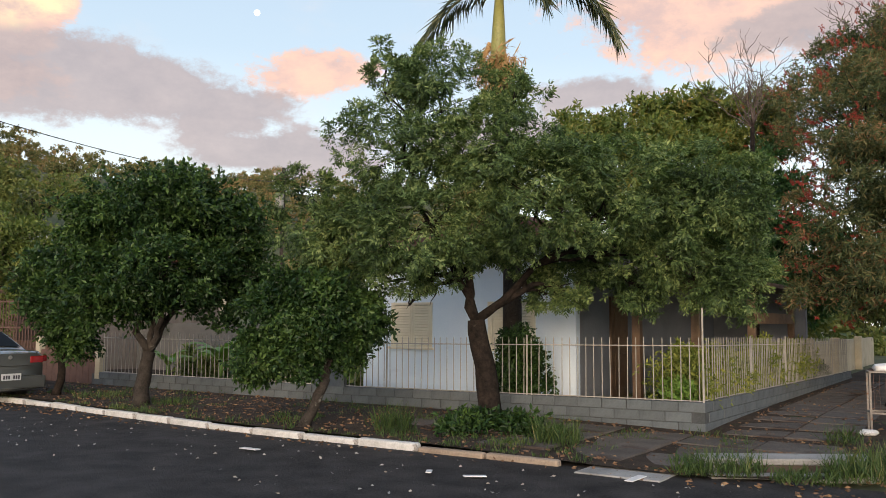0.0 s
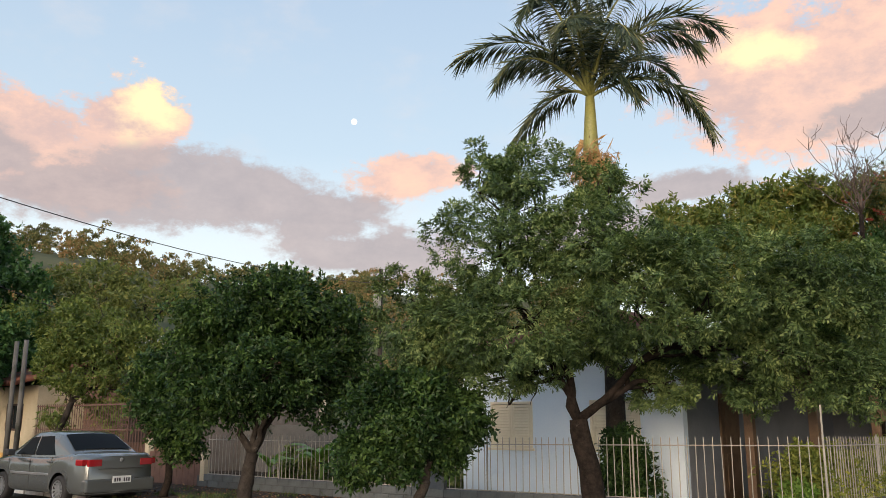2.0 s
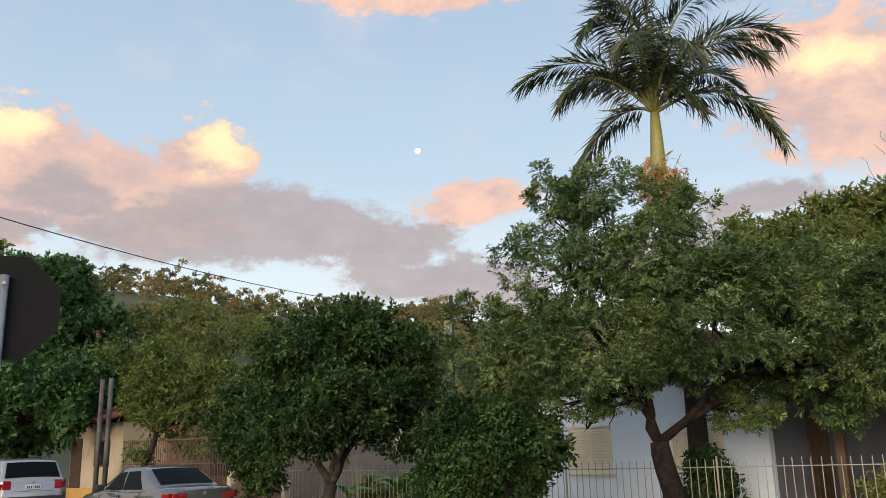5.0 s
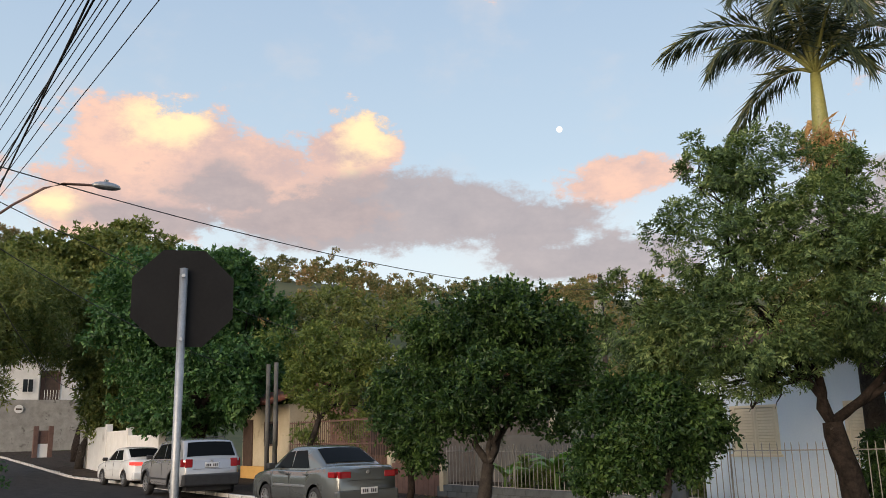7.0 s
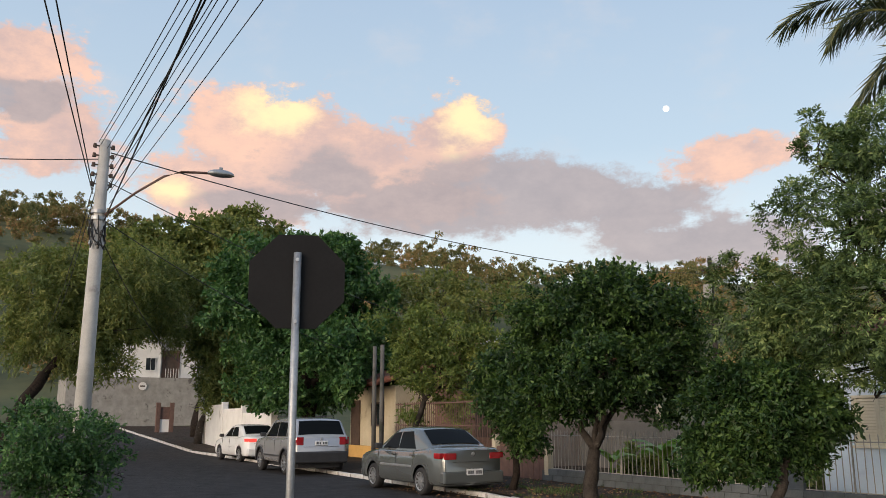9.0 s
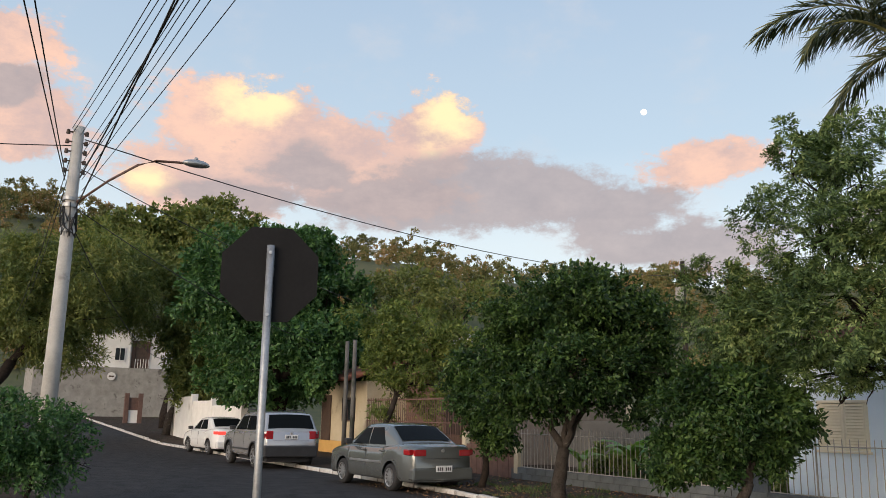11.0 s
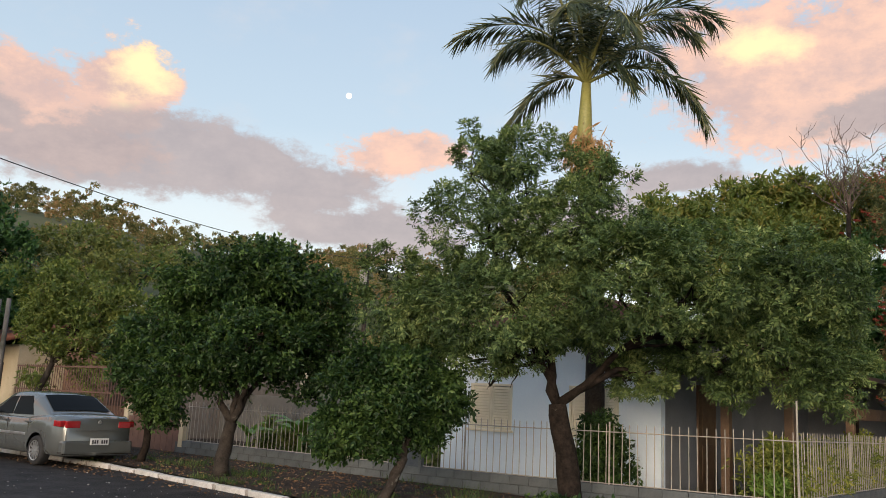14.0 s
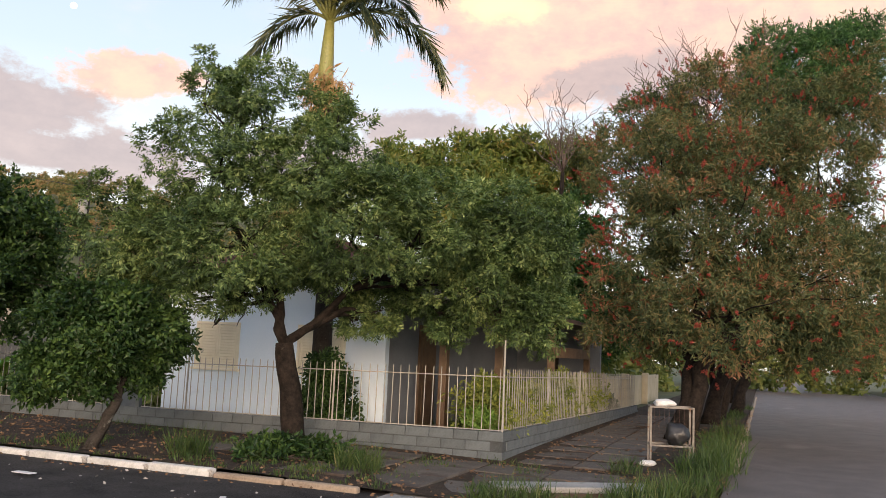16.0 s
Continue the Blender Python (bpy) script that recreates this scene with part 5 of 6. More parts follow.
    for sg in (-1, 1):
        bm = bmesh.new()
        vs = box(bm, -spec["tail_wrap"], 0.008, min(sg * (hw * spec["tail_in"]), sg * (hw * 0.855)), max(sg * (hw * spec["tail_in"]), sg * (hw * 0.855)), zb, zt, 0.02)
        vs2 = box(bm, -spec["tail_wrap"], -0.05, min(sg * hw * 0.84, sg * (hw - 0.012)), max(sg * hw * 0.84, sg * (hw - 0.012)), zb + 0.02, zt, 0.02)
        part("tail_lamp", bm, spec["lamp"], root, "red tail lamp", smooth=False)
        my = sg * (hw + 0.085)
        part("mirror", boxed(-spec["mirror"] - 0.09, -spec["mirror"] + 0.05, my - 0.09, my + 0.09, belt + 0.0, belt + 0.13, bevel=0.03), spec["mirror_mat"], root)
        for hu in spec["handles"]:
            part("door_handle", boxed(-hu - 0.1, -hu + 0.1, sg * (hw + 0.002) - 0.016, sg * (hw + 0.002) + 0.016, belt - 0.115, belt - 0.08, bevel=0.01), spec["paint"], root)
        part("side_moulding", boxed(-ax[1] + RA + 0.06, -ax[0] - RA - 0.06, sg * (hw - 0.003) - 0.012, sg * (hw - 0.003) + 0.012, spec["mould"], spec["mould"] + 0.05, bevel=0.008), spec["mould_mat"], root)
        for du in spec["seams"]:
            part("door_seam", boxed(-du - 0.004, -du + 0.004, sg * (hw - 0.004) - 0.006, sg * (hw - 0.004) + 0.006, spec["sill"] + 0.12, belt - 0.06), BLACK_TRIM, root)
    bz0, bz1 = spec["bumper"]
    part("rear_bumper", boxed(-0.3, 0.05, -hw + 0.07, hw - 0.07, bz0, bz1, bevel=0.045), spec["bumper_mat"], root)
    pl = part("number_plate", boxed(spec["plate_x"], spec["plate_x"] + 0.015, -0.2, 0.2, spec["plate_z"], spec["plate_z"] + 0.13, bevel=0.005), PLATE, root, "white plate with plain dark bars")
    for i in range(7):
        if i != 3:
            part("bar", boxed(spec["plate_x"] + 0.0155, spec["plate_x"] + 0.019, -0.165 + i * 0.05, -0.165 + i * 0.05 + 0.032, spec["plate_z"] + 0.025, spec["plate_z"] + 0.095), INK, pl)
    part("boot_seam", boxed(-0.01, 0.006, -hw * 0.62, hw * 0.62, zb - 0.05, zb - 0.042), BLACK_TRIM, root)
    bm = bmesh.new()
    bmesh.ops.create_cone(bm, cap_ends=True, segments=16, radius1=0.04, radius2=0.036, depth=0.012, matrix=pose(spec["badge"][0], 0, spec["badge"][1], 0, 90, 0))
    part("badge", bm, RIM, root)
    if spec.get("rack"):
        for sg in (-1, 1):
            pts = [(-0.75, sg * (w1 - 0.06), H + 0.01), (-0.85, sg * (w1 - 0.06), H + 0.06), (-2.3, sg * (w1 - 0.06), H + 0.05), (-2.4, sg * (w1 - 0.06), H - 0.01)]
            v, f = tube(pts, [0.016] * 4, 6)
            raw("roof_rail", v, f, BLACK_TRIM, root)
        for sg in (-1, 1):
            for a in ax:
                pts = [(-a + (RA + 0.015) * math.cos(q), sg * (hw + 0.004), R + (RA + 0.015) * math.sin(q)) for q in np.linspace(-0.1, math.pi + 0.1, 14)]
                v, f = tube(pts, [0.032] * 14, 6)
                raw("wheel_arch_trim", v, f, BLACK_TRIM, root, smooth=True)
    return root


SEDAN = dict(L=4.15, W=1.64, H=1.42, wb=2.37, ro=0.88, R=0.29, sill=0.24, belt=0.93, lean=0.23, paint=car_paint("grey_green_metallic", (0.155, 0.168, 0.168), 0.45),
             top=[(0, 0.90), (0.05, 0.97), (0.3, 1.0), (0.75, 0.985), (1.4, 0.92), (3.0, 0.92), (3.3, 0.90), (3.9, 0.80), (4.15, 0.70)],
             roof=[(0.55, 0.97), (1.25, 1.35), (1.5, 1.395), (1.9, 1.41), (2.3, 1.38), (3.1, 0.92)],
             windows=[[(1.24, 0.965), (2.02, 0.955), (2.02, 1.32), (1.52, 1.335)], [(2.08, 0.955), (2.82, 0.95), (2.36, 1.29), (2.08, 1.32)]],
             rear_glass=(0.68, 1.24), wind_glass=(2.4, 3.0), tail=(0.76, 0.90), tail_wrap=0.3, tail_in=0.5, lamp=TAIL, mirror=2.75, mirror_mat=BLACK_TRIM, handles=(1.25, 2.15), mould=0.56, mould_mat=RIM, seams=(2.05, 2.95),
             spokes=12, bumper=(0.26, 0.52), bumper_mat=None, plate_x=0.052, plate_z=0.44, badge=(0.005, 0.88))
SEDAN["bumper_mat"] = SEDAN["paint"]
SUV = dict(L=4.23, W=1.80, H=1.66, wb=2.57, ro=0.80, R=0.345, sill=0.34, belt=1.08, lean=0.2, paint=car_paint("silver_metallic", (0.42, 0.42, 0.43), 0.4),
           top=[(0, 1.02), (0.05, 1.08), (1.0, 1.08), (3.0, 1.06), (3.3, 1.05), (4.0, 0.98), (4.23, 0.86)],
           roof=[(0.02, 1.07), (0.26, 1.55), (0.45, 1.62), (1.2, 1.65), (2.2, 1.61), (2.45, 1.57), (3.15, 1.06)],
           windows=[[(0.42, 1.12), (0.85, 1.11), (0.85, 1.5), (0.55, 1.5)], [(0.92, 1.11), (1.75, 1.1), (1.75, 1.53), (0.92, 1.52)], [(1.82, 1.1), (2.85, 1.09), (2.42, 1.5), (1.82, 1.53)]],
           rear_glass=(0.05, 0.27), wind_glass=(2.5, 3.08), tail=(0.86, 1.1), tail_wrap=0.12, tail_in=0.62, lamp=TAIL, mirror=2.72, mirror_mat=BLACK_TRIM, handles=(1.05, 2.0), mould=0.5, mould_mat=BLACK_TRIM, seams=(1.78, 2.85),
           spokes=10, bumper=(0.34, 0.68), bumper_mat=BLACK_TRIM, plate_x=0.008, plate_z=0.86, badge=(0.004, 1.03), rack=True)
WHITE_CAR = dict(SEDAN, L=4.2, W=1.66, wb=2.47, paint=car_paint("plain_white_paint", (0.78, 0.78, 0.77), 0.0), lamp=TAIL_LIT, mould_mat=None, spokes=8)
WHITE_CAR["mould_mat"] = WHITE_CAR["bumper_mat"] = WHITE_CAR["paint"]


def park(name, label, spec, axle, left_y, turn):
    """Park a car by its left rear wheel."""
    m = pose(axle, left_y, 0, 0, 0, turn)
    p = m @ Vector((spec["ro"], spec["W"] / 2 - 0.01, 0))
    car(name, label, spec, (p.x, p.y, 0.0), turn)


park("sedan_car", "grey-green metallic four-door sedan parked at the kerb", SEDAN, -17.05, 8.5, 2)
park("suv_car", "silver compact off-road car with roof rails parked at the kerb", SUV, -25.4, 8.1, 0)
park("sedan_car", "white sedan with lit tail lamps parked at the kerb", WHITE_CAR, -33.9, 8.95, 4)

# ---- stop sign seen from behind ----
SX, SY = -5.29, 1.77
sign = thing("stop_sign", "black back of an octagonal road sign on a galvanised post", "road sign", at=(SX, SY, 0), rz=70)
bm = bmesh.new()
bmesh.ops.create_cone(bm, cap_ends=True, segments=8, radius1=0.325, radius2=0.325, depth=0.006, matrix=pose(0, 0.03, 2.44, 90, 0, 0) @ pose(0, 0, 0, 0, 0, 22.5))
part("plate", bm, BLACK_PAINT, sign, "matt black octagonal plate")
v, f = tube([(0, 0, 0), (0.0, 0, 2.62)], [0.025, 0.025], 12)
raw("post", v, f, GALV, sign, "galvanised steel post", smooth=True)
for z in (2.18, 2.57):
    bm = bmesh.new()
    bmesh.ops.create_cone(bm, cap_ends=True, segments=8, radius1=0.011, radius2=0.011, depth=0.016, matrix=pose(0, -0.028, z, 90, 0, 0))
    part("bolt", bm, RIM, sign)

# ---- utility pole with street lamp, and wires ----
PX, PY, PH = -19.7, 1.88, 7.75
up_ = thing("utility_pole", "round concrete utility pole with insulators and a street lamp arm", "utility pole", at=(PX, PY, 0.0))
v, f = tube([(0, 0, -0.1), (0, 0, 3), (0, 0.02, PH)], [0.185, 0.16, 0.115], 18)
raw("pole", v, f, POLE_CONC, up_, smooth=True)
v, f = tube([(0.1, 0.12, 6.02), (0.3, 0.7, 6.55), (0.5, 1.25, 6.95), (0.62, 1.6, 7.07), (0.7, 2.0, 7.09), (0.76, 2.25, 7.09)], [0.028] * 6, 8)
raw("lamp_arm", v, f, IRON_RED, up_, "brown painted steel lamp arm", smooth=True)
bm = bmesh.new()
bmesh.ops.create_uvsphere(bm, u_segments=16, v_segments=10, radius=0.5)
for q in bm.verts:
    q.co = Vector((0.78 + q.co.x * 0.26, 2.45 + q.co.y * 0.62, 7.09 + (q.co.z * 0.22 if q.co.z > 0 else q.co.z * 0.14)))
part("lamp_head", bm, GALV, up_, "grey street lamp head", smooth=True)
part("photocell", boxed(0.74, 0.82, 2.4, 2.48, 7.19, 7.25, bevel=0.015), GALV, up_)
for k in range(5):
    z = PH - 0.15 - k * 0.22
    for sg in (-1, 1):
        bm = bmesh.new()
        bmesh.ops.create_cone(bm, cap_ends=True, segments=10, radius1=0.045, radius2=0.035, depth=0.09, matrix=pose(0.03, sg * 0.19, z))
        box(bm, 0.02, 0.045, min(0, sg * 0.17), max(0, sg * 0.17), z - 0.015, z + 0.015)
        part("insulator", bm, WOOD_DARK, up_)
for z in (5.35, 5.9, 6.05):
    v, f = tube([(0, 0, z), (0, 0.004, z + 0.08)], [0.162, 0.16], 18)
    raw("steel_band", v, f, GALV, up_)
rrw = random.Random(9)
tubes = []
for k in range(7):
    pts = [(0.16 * math.cos(w) + rrw.uniform(-0.03, 0.05), 0.16 * math.sin(w) + rrw.uniform(-0.03, 0.05), 5.2 + 0.9 * rrw.random()) for w in np.linspace(k, k + 4.5, 8)]
    tubes.append(tube(pts, [0.014] * 8, 5))
v, f = join_tubes(tubes)
raw("cable_coil", v, f, WIRE, up_, "tangle of black cable")


def wire(a, b, sag, r, label="black overhead wire strung from the utility pole"):
    a, b = Vector(a), Vector(b)
    pts = [a.lerp(b, i / 24) - Vector((0, 0, 4 * sag * (i / 24) * (1 - i / 24))) for i in range(25)]
    v, f = tube(pts, [r] * 25, 5)
    tagged(raw("overhead_wire", v, f, WIRE, smooth=True), label, "wire", "overhead wires")


def street_wire(dy, z, y_mid, r, dip=0.25, label="black overhead wire strung from the utility pole"):
    """A wire along the street that passes over (-10.6, y_mid) at about seven metres."""
    a, m = Vector((PX + 0.05, PY + dy, z)), Vector((-10.6, y_mid, 7.0 + dip))
    wire(a, a + (m - a) * 3.6, dip * 1.29, r, label)


for dy, z, ym in ((-0.12, 7.68, 1.86), (-0.08, 7.62, 1.95), (0.06, 7.55, 2.04), (0.16, 7.2, 2.23), (0.18, 7.0, 2.29), (0.18, 6.8, 2.41), (0.18, 6.55, 2.53), (0.2, 6.3, 2.81)):
    street_wire(dy, z, ym, 0.0075)
street_wire(0.12, 5.9, 2.1, 0.015, 0.15, "thick twisted black cable from the utility pole")
street_wire(0.14, 6.6, 2.15, 0.015, 0.15, "thick twisted black cable from the utility pole")
for ym, z in ((0.26, 6.5), (0.4, 6.6)):
    a = Vector((PX, PY - 0.15, z))
    wire(a, a + (Vector((-11.1, ym, 6.95)) - a) * 3.4, 0.2, 0.011)
wire((PX, PY - 0.1, 7.3), (-16.0, -12.0, 6.0), 0.5, 0.012)
wire((PX + 0.1, PY + 0.15, 7.45), (-31.5, 32.4, 9.0), 0.75, 0.014)
wire((PX, PY + 0.15, 5.9), (-33, 14.5, 4.2), 0.5, 0.011)
wire((PX, PY + 0.15, 5.4), (-52, 11.5, 5.0), 1.2, 0.012)
wire((PX, PY, 7.2), (-60, 3.0, 7.6), 1.2, 0.010)
wire((PX, PY - 0.1, 7.0), (-60, 2.6, 7.4), 1.3, 0.010)
wire((PX, PY + 0.15, 6.8), (-33, 19.0, 5.4), 0.4, 0.011)
fp = thing("utility_pole", "distant grey utility pole standing among the trees", "utility pole", at=(-31.5, 32.4, 0))
v, f = tube([(0, 0, -0.5), (0, 0, 9.8)], [0.15, 0.11], 10)
raw("pole", v, f, BARK_PALE, fp, smooth=True)
part("cross_arm", boxed(-0.6, 0.6, -0.05, 0.05, 9.2, 9.3), WOOD_DARK, fp)
part("transformer", boxed(-0.2, 0.2, -0.4, -0.14, 7.6, 8.4, bevel=0.05), CONCRETE, fp)

# ---- rubbish basket on the side pavement ----
RUSTY = surface("rusty_grey_steel", (0.15, 0.125, 0.105), (0.30, 0.27, 0.235), 0.75, 8, 50, 0.2, spot=(0.16, 0.075, 0.04), spot_scale=7, spot_at=0.56)
bin_ = thing("rubbish_basket", "rusty steel rubbish basket with bags in it on the verge", "rubbish basket", at=(-1.42, 13.7, 0.03), rz=12)
for bx in (-0.31, 0.31):
    for by in (-0.2, 0.2):
        part("leg", boxed(bx - 0.014, bx + 0.014, by - 0.014, by + 0.014, 0, 0.92), RUSTY, bin_)
for z in (0.34, 0.91):
    bm = bmesh.new()
    for by in (-0.2, 0.2):
        box(bm, -0.324, 0.324, by - 0.013, by + 0.013, z - 0.013, z + 0.013)
    for bx in (-0.31, 0.31):
        box(bm, bx - 0.012, bx + 0.012, -0.186, 0.186, z - 0.012, z + 0.012)
    part("frame", bm, RUSTY, bin_)
bm = bmesh.new()
for i in range(9):
    a = -0.3 + 0.075 * i
    box(bm, a - 0.003, a + 0.003, -0.197, 0.197, 0.338, 0.344)
    box(bm, a - 0.002, a + 0.002, 0.197, 0.201, 0.35, 0.9)
part("wire_mesh", bm, IRON_RED, bin_)


def bag(name, label, at, r, mat, squash):
    bm = bmesh.new()
    bmesh.ops.create_icosphere(bm, subdivisions=3, radius=1)
    for q in bm.verts:
        k = 1 + 0.22 * noise.noise(q.co * 1.9 + Vector(at)) * 1.6 + 0.06 * noise.noise(q.co * 6)
        q.co = Vector((at[0] + q.co.x * r * k, at[1] + q.co.y * r * k * 0.8, at[2] + q.co.z * r * k * squash))
    tagged(part(name, bm, mat, smooth=True), label, "bag")


BAG_BLACK = surface("black_bin_liner", (0.012, 0.012, 0.014), (0.03, 0.03, 0.033), 0.35, 6, 25, 0.5)
BAG_WHITE = surface("white_plastic_bag", (0.62, 0.60, 0.58), (0.78, 0.76, 0.74), 0.45, 6, 25, 0.5)
bag("rubbish_bag", "full black rubbish bag in the steel basket", (-1.33, 13.72, 0.53), 0.17, BAG_BLACK, 1.1)
bag("plastic_bag", "crumpled white plastic bag on the rubbish basket", (-1.52, 13.72, 0.99), 0.16, BAG_WHITE, 0.42)
bag("plastic_bag", "crumpled white plastic bag on the ground", (-1.72, 13.4, 0.1), 0.12, BAG_WHITE, 0.4)

# ---- moon ----
MOON = bpy.data.materials.new("moon_face")
MOON.use_nodes = True
mb = MOON.node_tree.nodes["Principled BSDF"]
mb.inputs["Base Color"].default_value = (0, 0, 0, 1)
mb.inputs["Emission Color"].default_value = (1.0, 0.97, 0.92, 1)
mb.inputs["Emission Strength"].default_value = 1.1
ma, me_ = radians(46.3), radians(20.3)
bm = bmesh.new()
bmesh.ops.create_icosphere(bm, subdivisions=3, radius=6.6)
bmesh.ops.translate(bm, verts=bm.verts, vec=Vector((-math.sin(ma) * math.cos(me_), math.cos(ma) * math.cos(me_), math.sin(me_))) * 1800)
tagged(part("moon", bm, MOON, smooth=True), "pale moon in the evening sky", "moon", kind="structure")

# ---- garden plants, weeds, litter ----
rng = np.random.default_rng(77)
def shrub(name, label, lobes, seed, mat, twigs, leaf, wide=0.45, reach=0.16):
    g = np.random.default_rng(seed)
    root = thing(name, label, "shrub")
    r2 = random.Random(seed)
    for q in lobes:
        v, f = join_tubes([tube(bend((q[0] + r2.uniform(-0.06, 0.06), q[1], 0.05), (q[0] + r2.uniform(-0.6, 0.6) * q[3], q[1] + r2.uniform(-0.5, 0.5) * q[3], q[2]), 3, r2, 0.1), [0.014, 0.012, 0.009, 0.005], 5) for _ in range(4)])
        raw("stem", v, f, TWIG, root)
    crown("leaves", lobes, twigs, 8, leaf, wide, g, mat, root, reach=reach, shell=0.15, lump=0.5)
    return root


for i in range(7):
    y0 = 13.3 + i * 1.35
    shrub("hedge_plant", "yellow-green variegated hedge plant inside the side fence", [(-4.3 + rng.uniform(-0.06, 0.06), y0 + rng.uniform(-0.2, 0.2), 0.72, 0.5, 0.58), (-4.28, y0 + 0.65, 0.68, 0.48, 0.54)], 200 + i, LEAF_HEDGE, 1300, 0.07)
for i, (yy, h) in enumerate([(13.0, 0.45), (15.4, 0.4), (17.6, 0.5), (19.4, 0.6), (21.0, 0.55), (24.5, 0.4)]):
    shrub("garden_shrub", "fresh green shrub by the side fence", [(-4.2, yy, h, 0.26, 0.32)], 220 + i, LEAF_BANANA if i == 0 else LEAF_DARK, 260, 0.09)
shrub("weed_shrub", "leafy green weeds round the foot of the street tree", [(-5.9, 10.75, 0.2, 0.5, 0.26), (-6.6, 10.6, 0.18, 0.5, 0.24), (-6.2, 10.3, 0.14, 0.5, 0.18), (-5.4, 10.6, 0.12, 0.35, 0.15)], 240, LEAF_DARK, 560, 0.09, 0.45)


def blades(name, label, spots, seed):
    g = np.random.default_rng(seed)
    P, A, L = [], [], []
    for x, y, r, n, h in spots:
        a, d = g.random(n) * 6.283, r * np.sqrt(g.random(n))
        p = np.stack([x + np.cos(a) * d, y + np.sin(a) * d, np.zeros(n)], -1)
        p[:, 2] = [pave_z(*q[:2]) - 0.01 for q in p]
        P.append(p)
        A.append(unit(np.stack([g.normal(size=n) * 0.35, g.normal(size=n) * 0.35, np.ones(n)], -1)))
        L.append(h * (0.5 + 0.8 * g.random(n)))
    ob = leaf_mesh(name, np.concatenate(P), np.concatenate(A), np.concatenate(L), 0.012, g, GRASS, None, curl=0.35)
    return tagged(ob, label, "grass", kind="stuff")


spots = [(-0.85, 12.6, 0.4, 240, 0.42), (-0.75, 13.3, 0.4, 220, 0.4), (-0.7, 14.2, 0.35, 160, 0.38), (-0.7, 15.4, 0.4, 160, 0.35), (-0.8, 17.0, 0.45, 150, 0.3), (-1.9, 12.4, 0.25, 130, 0.28),
         (-2.6, 9.35, 0.4, 420, 0.26), (-1.3, 9.75, 0.4, 420, 0.3), (-1.8, 9.3, 0.35, 260, 0.16), (-2.9, 9.1, 0.2, 140, 0.2), (-0.9, 10.6, 0.35, 300, 0.32), (-1.2, 10.2, 0.3, 240, 0.3),
         (-4.9, 10.1, 0.3, 320, 0.36), (-7.2, 9.7, 0.28, 260, 0.36), (-5.3, 9.6, 0.3, 150, 0.14), (-9.2, 9.7, 0.5, 200, 0.12), (-12.8, 10.4, 0.5, 240, 0.14), (-15, 10.6, 0.6, 260, 0.16), (-6.9, 9.4, 0.3, 120, 0.12)]
for i in range(60):
    spots.append((rng.uniform(-18, -1.2), rng.uniform(9.4, 12.4), rng.uniform(0.1, 0.35), 40, rng.uniform(0.05, 0.13)))
for i in range(26):
    spots.append((rng.uniform(-1.1, -0.6), rng.uniform(11, 34), 0.3, 90, rng.uniform(0.12, 0.28)))
for i in range(30):
    x = rng.uniform(-15, -4)
    spots.append((x, kerb_line(x) + 0.2, 0.12, 26, rng.uniform(0.05, 0.14)))
blades("weed_grass", "tufts of weedy grass on the pavement and round the drain", spots, 78)
yard_spots = [(rng.uniform(-18, -4.2), rng.uniform(12.9, 17.4), 0.5, 120, 0.16) for _ in range(110)]
blades("yard_grass", "uncut grass in the front gardens", yard_spots, 79)
n = 5200
p = np.stack([rng.uniform(-19, -0.5, n), rng.uniform(8.6, 12.55, n), np.zeros(n)], -1)
k = rng.random(n) < 0.3
p[k, 0], p[k, 1] = rng.uniform(-3.6, -0.5, k.sum()), rng.uniform(11, 26, k.sum())
p[:, 2] = [(pave_z(x, y) if y > edge_y(min(x, VERGE_X - 0.13)) else 0.0) + 0.008 for x, y, _ in p]
LITTER = foliage("fallen_leaf", [(0.0, (0.07, 0.045, 0.03)), (0.6, (0.17, 0.10, 0.06)), (0.9, (0.30, 0.19, 0.10)), (1.0, (0.42, 0.34, 0.24))], 0.9, 0.0)
lt = leaf_mesh("leaf_litter", p, unit(np.stack([rng.normal(size=n), rng.normal(size=n), rng.normal(size=n) * 0.12], -1)), 0.03 + 0.05 * rng.random(n), 0.035, rng, LITTER, None)
tagged(lt, "dry brown leaves scattered over pavement and gutter", "leaf litter", kind="stuff")
n = 220
p = np.stack([rng.uniform(-16, -1, n), rng.uniform(6.0, 9.0, n), np.full(n, 0.006)], -1)
grit = leaf_mesh("road_grit", p, unit(np.stack([rng.normal(size=n), rng.normal(size=n), rng.normal(size=n) * 0.1], -1)), 0.02 + 0.04 * rng.random(n), 0.03, rng, CONCRETE, None)
tagged(grit, "pale grit and scraps on the asphalt", "grit", kind="stuff")
for i, (x, y, s) in enumerate([(-7.9, 7.7, 0.14), (-4.7, 7.75, 0.12), (-3.3, 8.6, 0.14), (-5.2, 7.65, 0.09)]):
    bm = boxed(-s, s, -s * 0.35, s * 0.35, 0.002, 0.012, bevel=0.003)
    for q in bm.verts:
        q.co.z += 0.03 * abs(math.sin(q.co.x * 14 + i))
    ob = part("paper_scrap", bm, BAG_WHITE)
    ob.matrix_basis = pose(x, y, 0.0, 0, 0, 40 * i)
    tagged(ob, "scrap of white paper lying on the asphalt", "litter", "paper scraps")

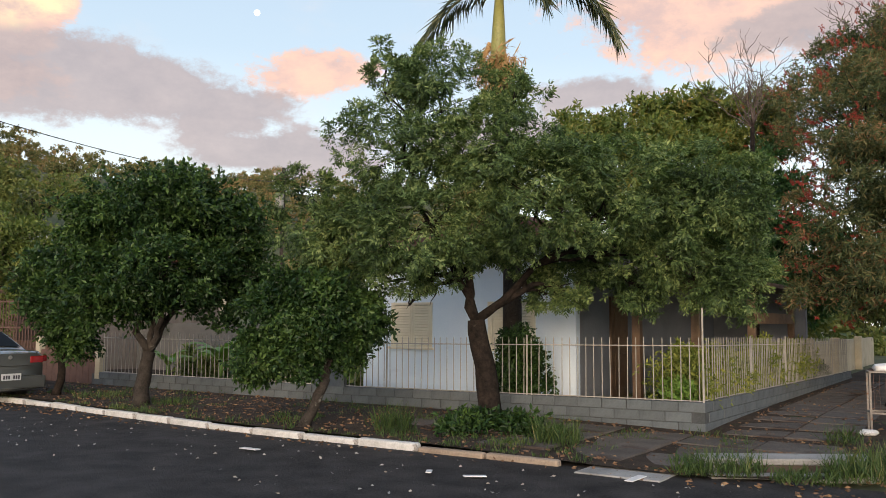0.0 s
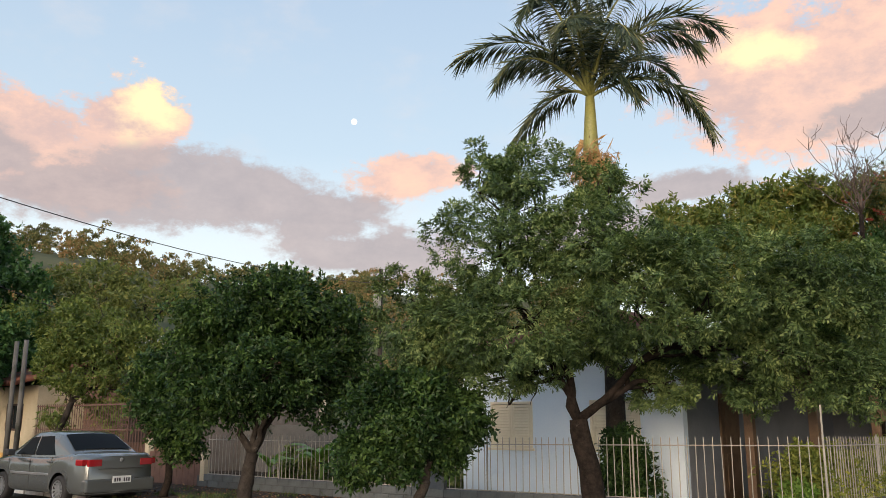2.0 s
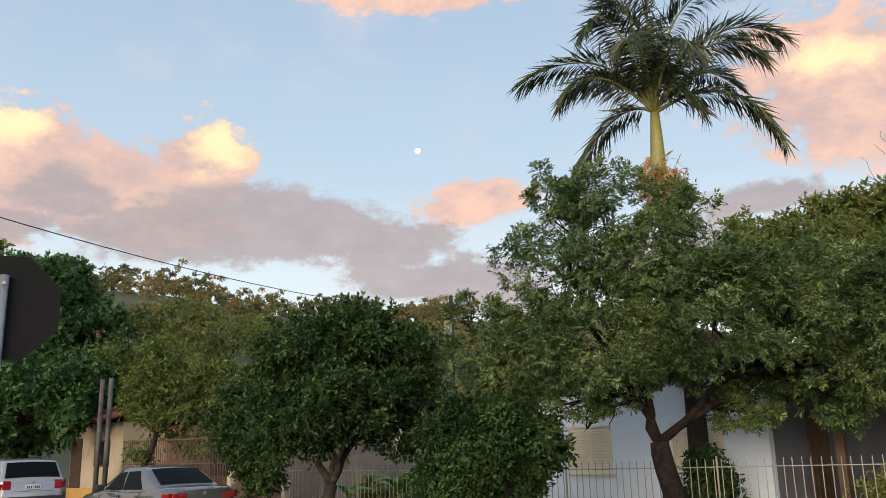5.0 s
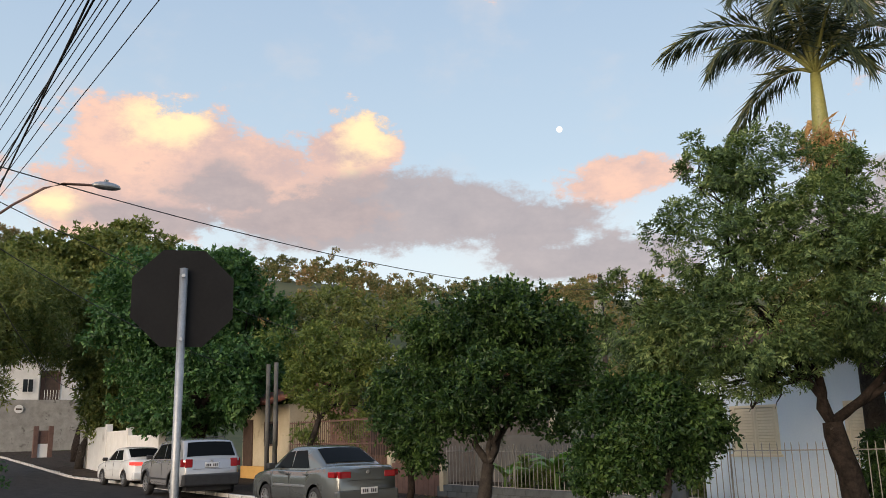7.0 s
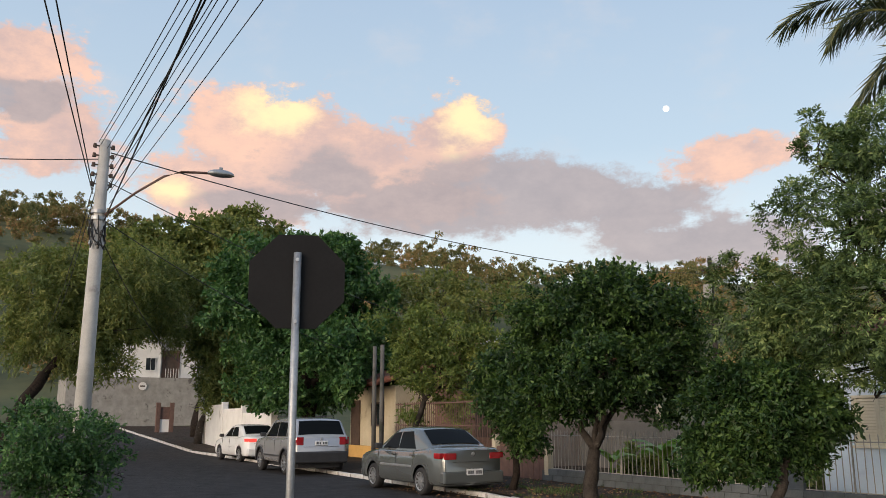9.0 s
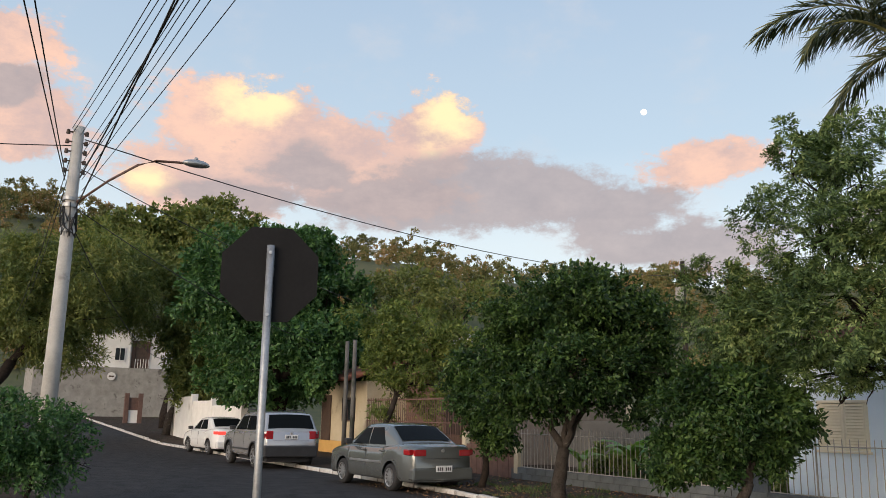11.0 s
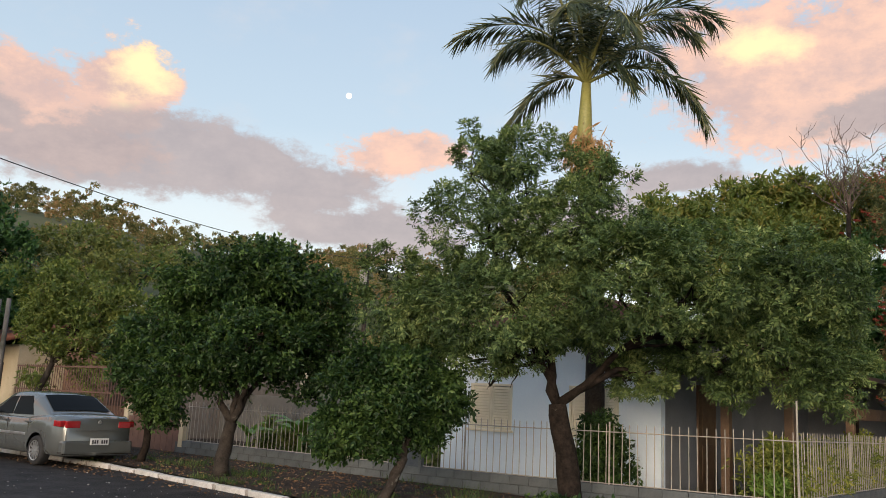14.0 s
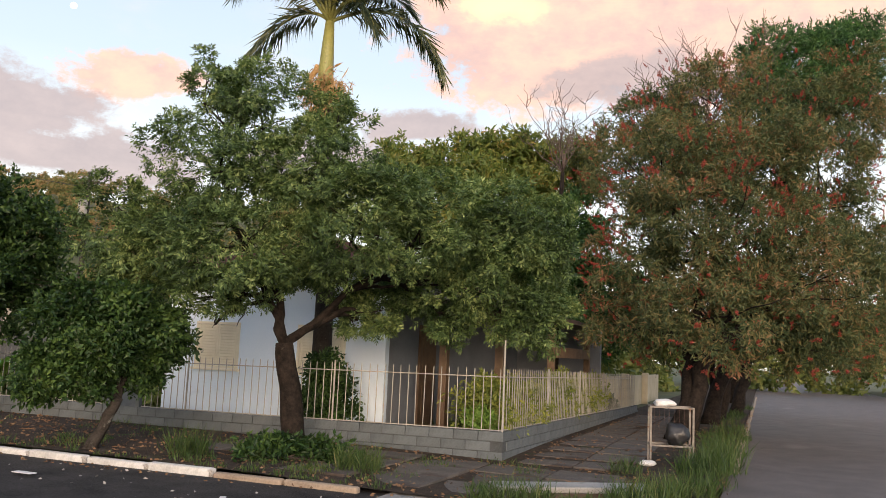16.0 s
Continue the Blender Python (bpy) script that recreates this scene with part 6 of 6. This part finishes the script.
# banana plant and lawn plants in the neighbouring yard
def banana(at, s, seed):
    r2 = random.Random(seed)
    root = thing("banana_plant", "young banana plant with broad bright green leaves", "banana plant", at=at)
    v, f = tube([(0, 0, 0), (0, 0, 0.5 * s)], [0.07 * s, 0.05 * s], 8)
    raw("stem", v, f, LEAF_BANANA, root, smooth=True)
    for k in range(8):
        a = k * 2.4 + r2.uniform(-0.3, 0.3)
        V, F = [], []
        h = Vector((math.cos(a), math.sin(a), 0))
        sd = Vector((-math.sin(a), math.cos(a), 0))
        p, e = Vector((0, 0, 0.45 * s)), radians(r2.uniform(45, 75))
        for i in range(9):
            w = 0.13 * s * math.sin(math.pi * (0.06 + 0.9 * i / 8)) ** 0.6
            for c in (-1, -0.5, 0, 0.5, 1):
                V.append(tuple(p + sd * c * w - Vector((0, 0, abs(c) * w * 0.35 - 0.01 * math.sin(i * 3 + c)))))
            p = p + (h * math.cos(e) + Vector((0, 0, math.sin(e)))) * 0.11 * s
            e -= 0.2
        for i in range(8):
            for c in range(4):
                q = i * 5 + c
                F.append((q, q + 1, q + 6, q + 5))
        raw("leaf", V, F, LEAF_BANANA, root, smooth=True)


for i in range(9):
    xx = -19.4 + i * 0.85
    shrub("garden_shrub", "low bright green bush before the grey yard wall", [(xx, 16.3 + 0.5 * math.sin(i * 2.1), 0.5, 0.45, 0.42)], 260 + i, (LEAF_YELLOW, LEAF_BANANA, LEAF_OLIVE)[i % 3], 260, 0.11)
banana((-17.0, 15.4, 0.05), 1.25, 1)
banana((-18.6, 15.0, 0.05), 0.9, 2)
banana((-15.9, 15.9, 0.05), 0.8, 3)

# bottlebrush flowers: short red brushes at the shoot tips
for tr, lobes, cnt, sd_ in (("a", BOTTLE_A, 760, 51), ("b", BOTTLE_B, 900, 52), ("c", BOTTLE_C, 160, 53)):
    g = np.random.default_rng(sd_)
    c, d = sprays(lobes, cnt, g, 0.92, 1.0, 0.5, 2, 0.3)
    m = 34
    ax = unit(d + np.array([0, 0, 0.4]))
    s = g.random((cnt, m))
    pos = c[:, None] + ax[:, None] * (s * 0.13)[..., None]
    la = unit(g.normal(size=(cnt, m, 3)))
    ob = leaf_mesh("flower_brush", pos.reshape(-1, 3), la.reshape(-1, 3), 0.05, 0.016, g, FLOWER_RED, BOTTLE_TREES[tr], "red bottlebrush flower spikes")

# bare twiggy branches over the garden
def bare_tree(name, label, base, crown_at, spread, seed, n=26):
    r2 = random.Random(seed)
    root = thing(name, label, "tree")
    v, f = tube(bend(base, crown_at, 6, r2, 0.03), [0.1, 0.09, 0.085, 0.08, 0.07, 0.06, 0.05], 8)
    raw("trunk", v, f, BARK, root, smooth=True)
    for k in range(n):
        a = r2.uniform(0, 6.28)
        e = Vector(crown_at) + Vector((math.cos(a) * spread * r2.random(), math.sin(a) * spread * r2.random() * 0.6, r2.uniform(0.5, 1.0) * spread * 1.2))
        line = bend(crown_at, e, 6, r2, 0.07)
        tubes = [tube(line, [0.016 - 0.002 * i for i in range(7)], 5)]
        for j in range(7):
            s = r2.randint(2, 5)
            q = line[s] + Vector((r2.uniform(-0.5, 0.5), r2.uniform(-0.4, 0.4), r2.uniform(0.2, 0.8))) * spread * 0.42
            tubes.append(tube(bend(line[s], q, 4, r2, 0.12), [0.008, 0.007, 0.006, 0.005, 0.003], 4))
        v, f = join_tubes(tubes)
        raw("branch", v, f, TWIG, root, smooth=True)


bare_tree("bare_tree", "leafless twiggy tree top over the gardens", (-4.9, 20.9, 0), (-4.85, 20.8, 6.3), 2.1, 61, 14)
bare_tree("bare_tree", "leafless twiggy tree top behind the bottlebrush trees", (-1.3, 24.5, 0), (-1.5, 24.2, 8.2), 2.6, 62, 20)

# ---- paving slabs by the corner ----
r4 = random.Random(12)
slabs = tagged(new("paving"), "cracked uneven concrete slabs near the corner", "paving", kind="structure")
sm = [finish(kk, PAVING) for kk in (bpy.data.meshes.new("paving_slab"), bpy.data.meshes.new("paving_slab"))]
for kk, w in zip(sm, (0.97, 0.8)):
    bm = boxed(-w / 2, w / 2, -0.44, 0.44, -0.05, 0.012, bevel=0.012)
    bm.to_mesh(kk)
    bm.free()
for i in range(6):
    for j in range(3):
        x, y = -2.3 - i * 1.0, 9.95 + j * 0.92 + 0.03 * (i % 2)
        if x < -5.6 and j == 0:
            continue
        ob = new("paving_slab", sm[0])
        ob.matrix_basis = pose(x, y, pave_z(x, y) + r4.uniform(-0.003, 0.006), r4.uniform(-0.8, 0.8), r4.uniform(-0.8, 0.8), r4.uniform(-1, 1))
        ob.parent = slabs
for i in range(2):
    for j in range(14):
        x, y = -3.1 + i * 0.84, 13.0 + j * 0.92
        ob = new("paving_slab", sm[1])
        ob.matrix_basis = pose(x, y, pave_z(x, y) + r4.uniform(-0.008, 0.004), r4.uniform(-1, 1), r4.uniform(-1, 1), r4.uniform(-1, 1))
        ob.parent = slabs
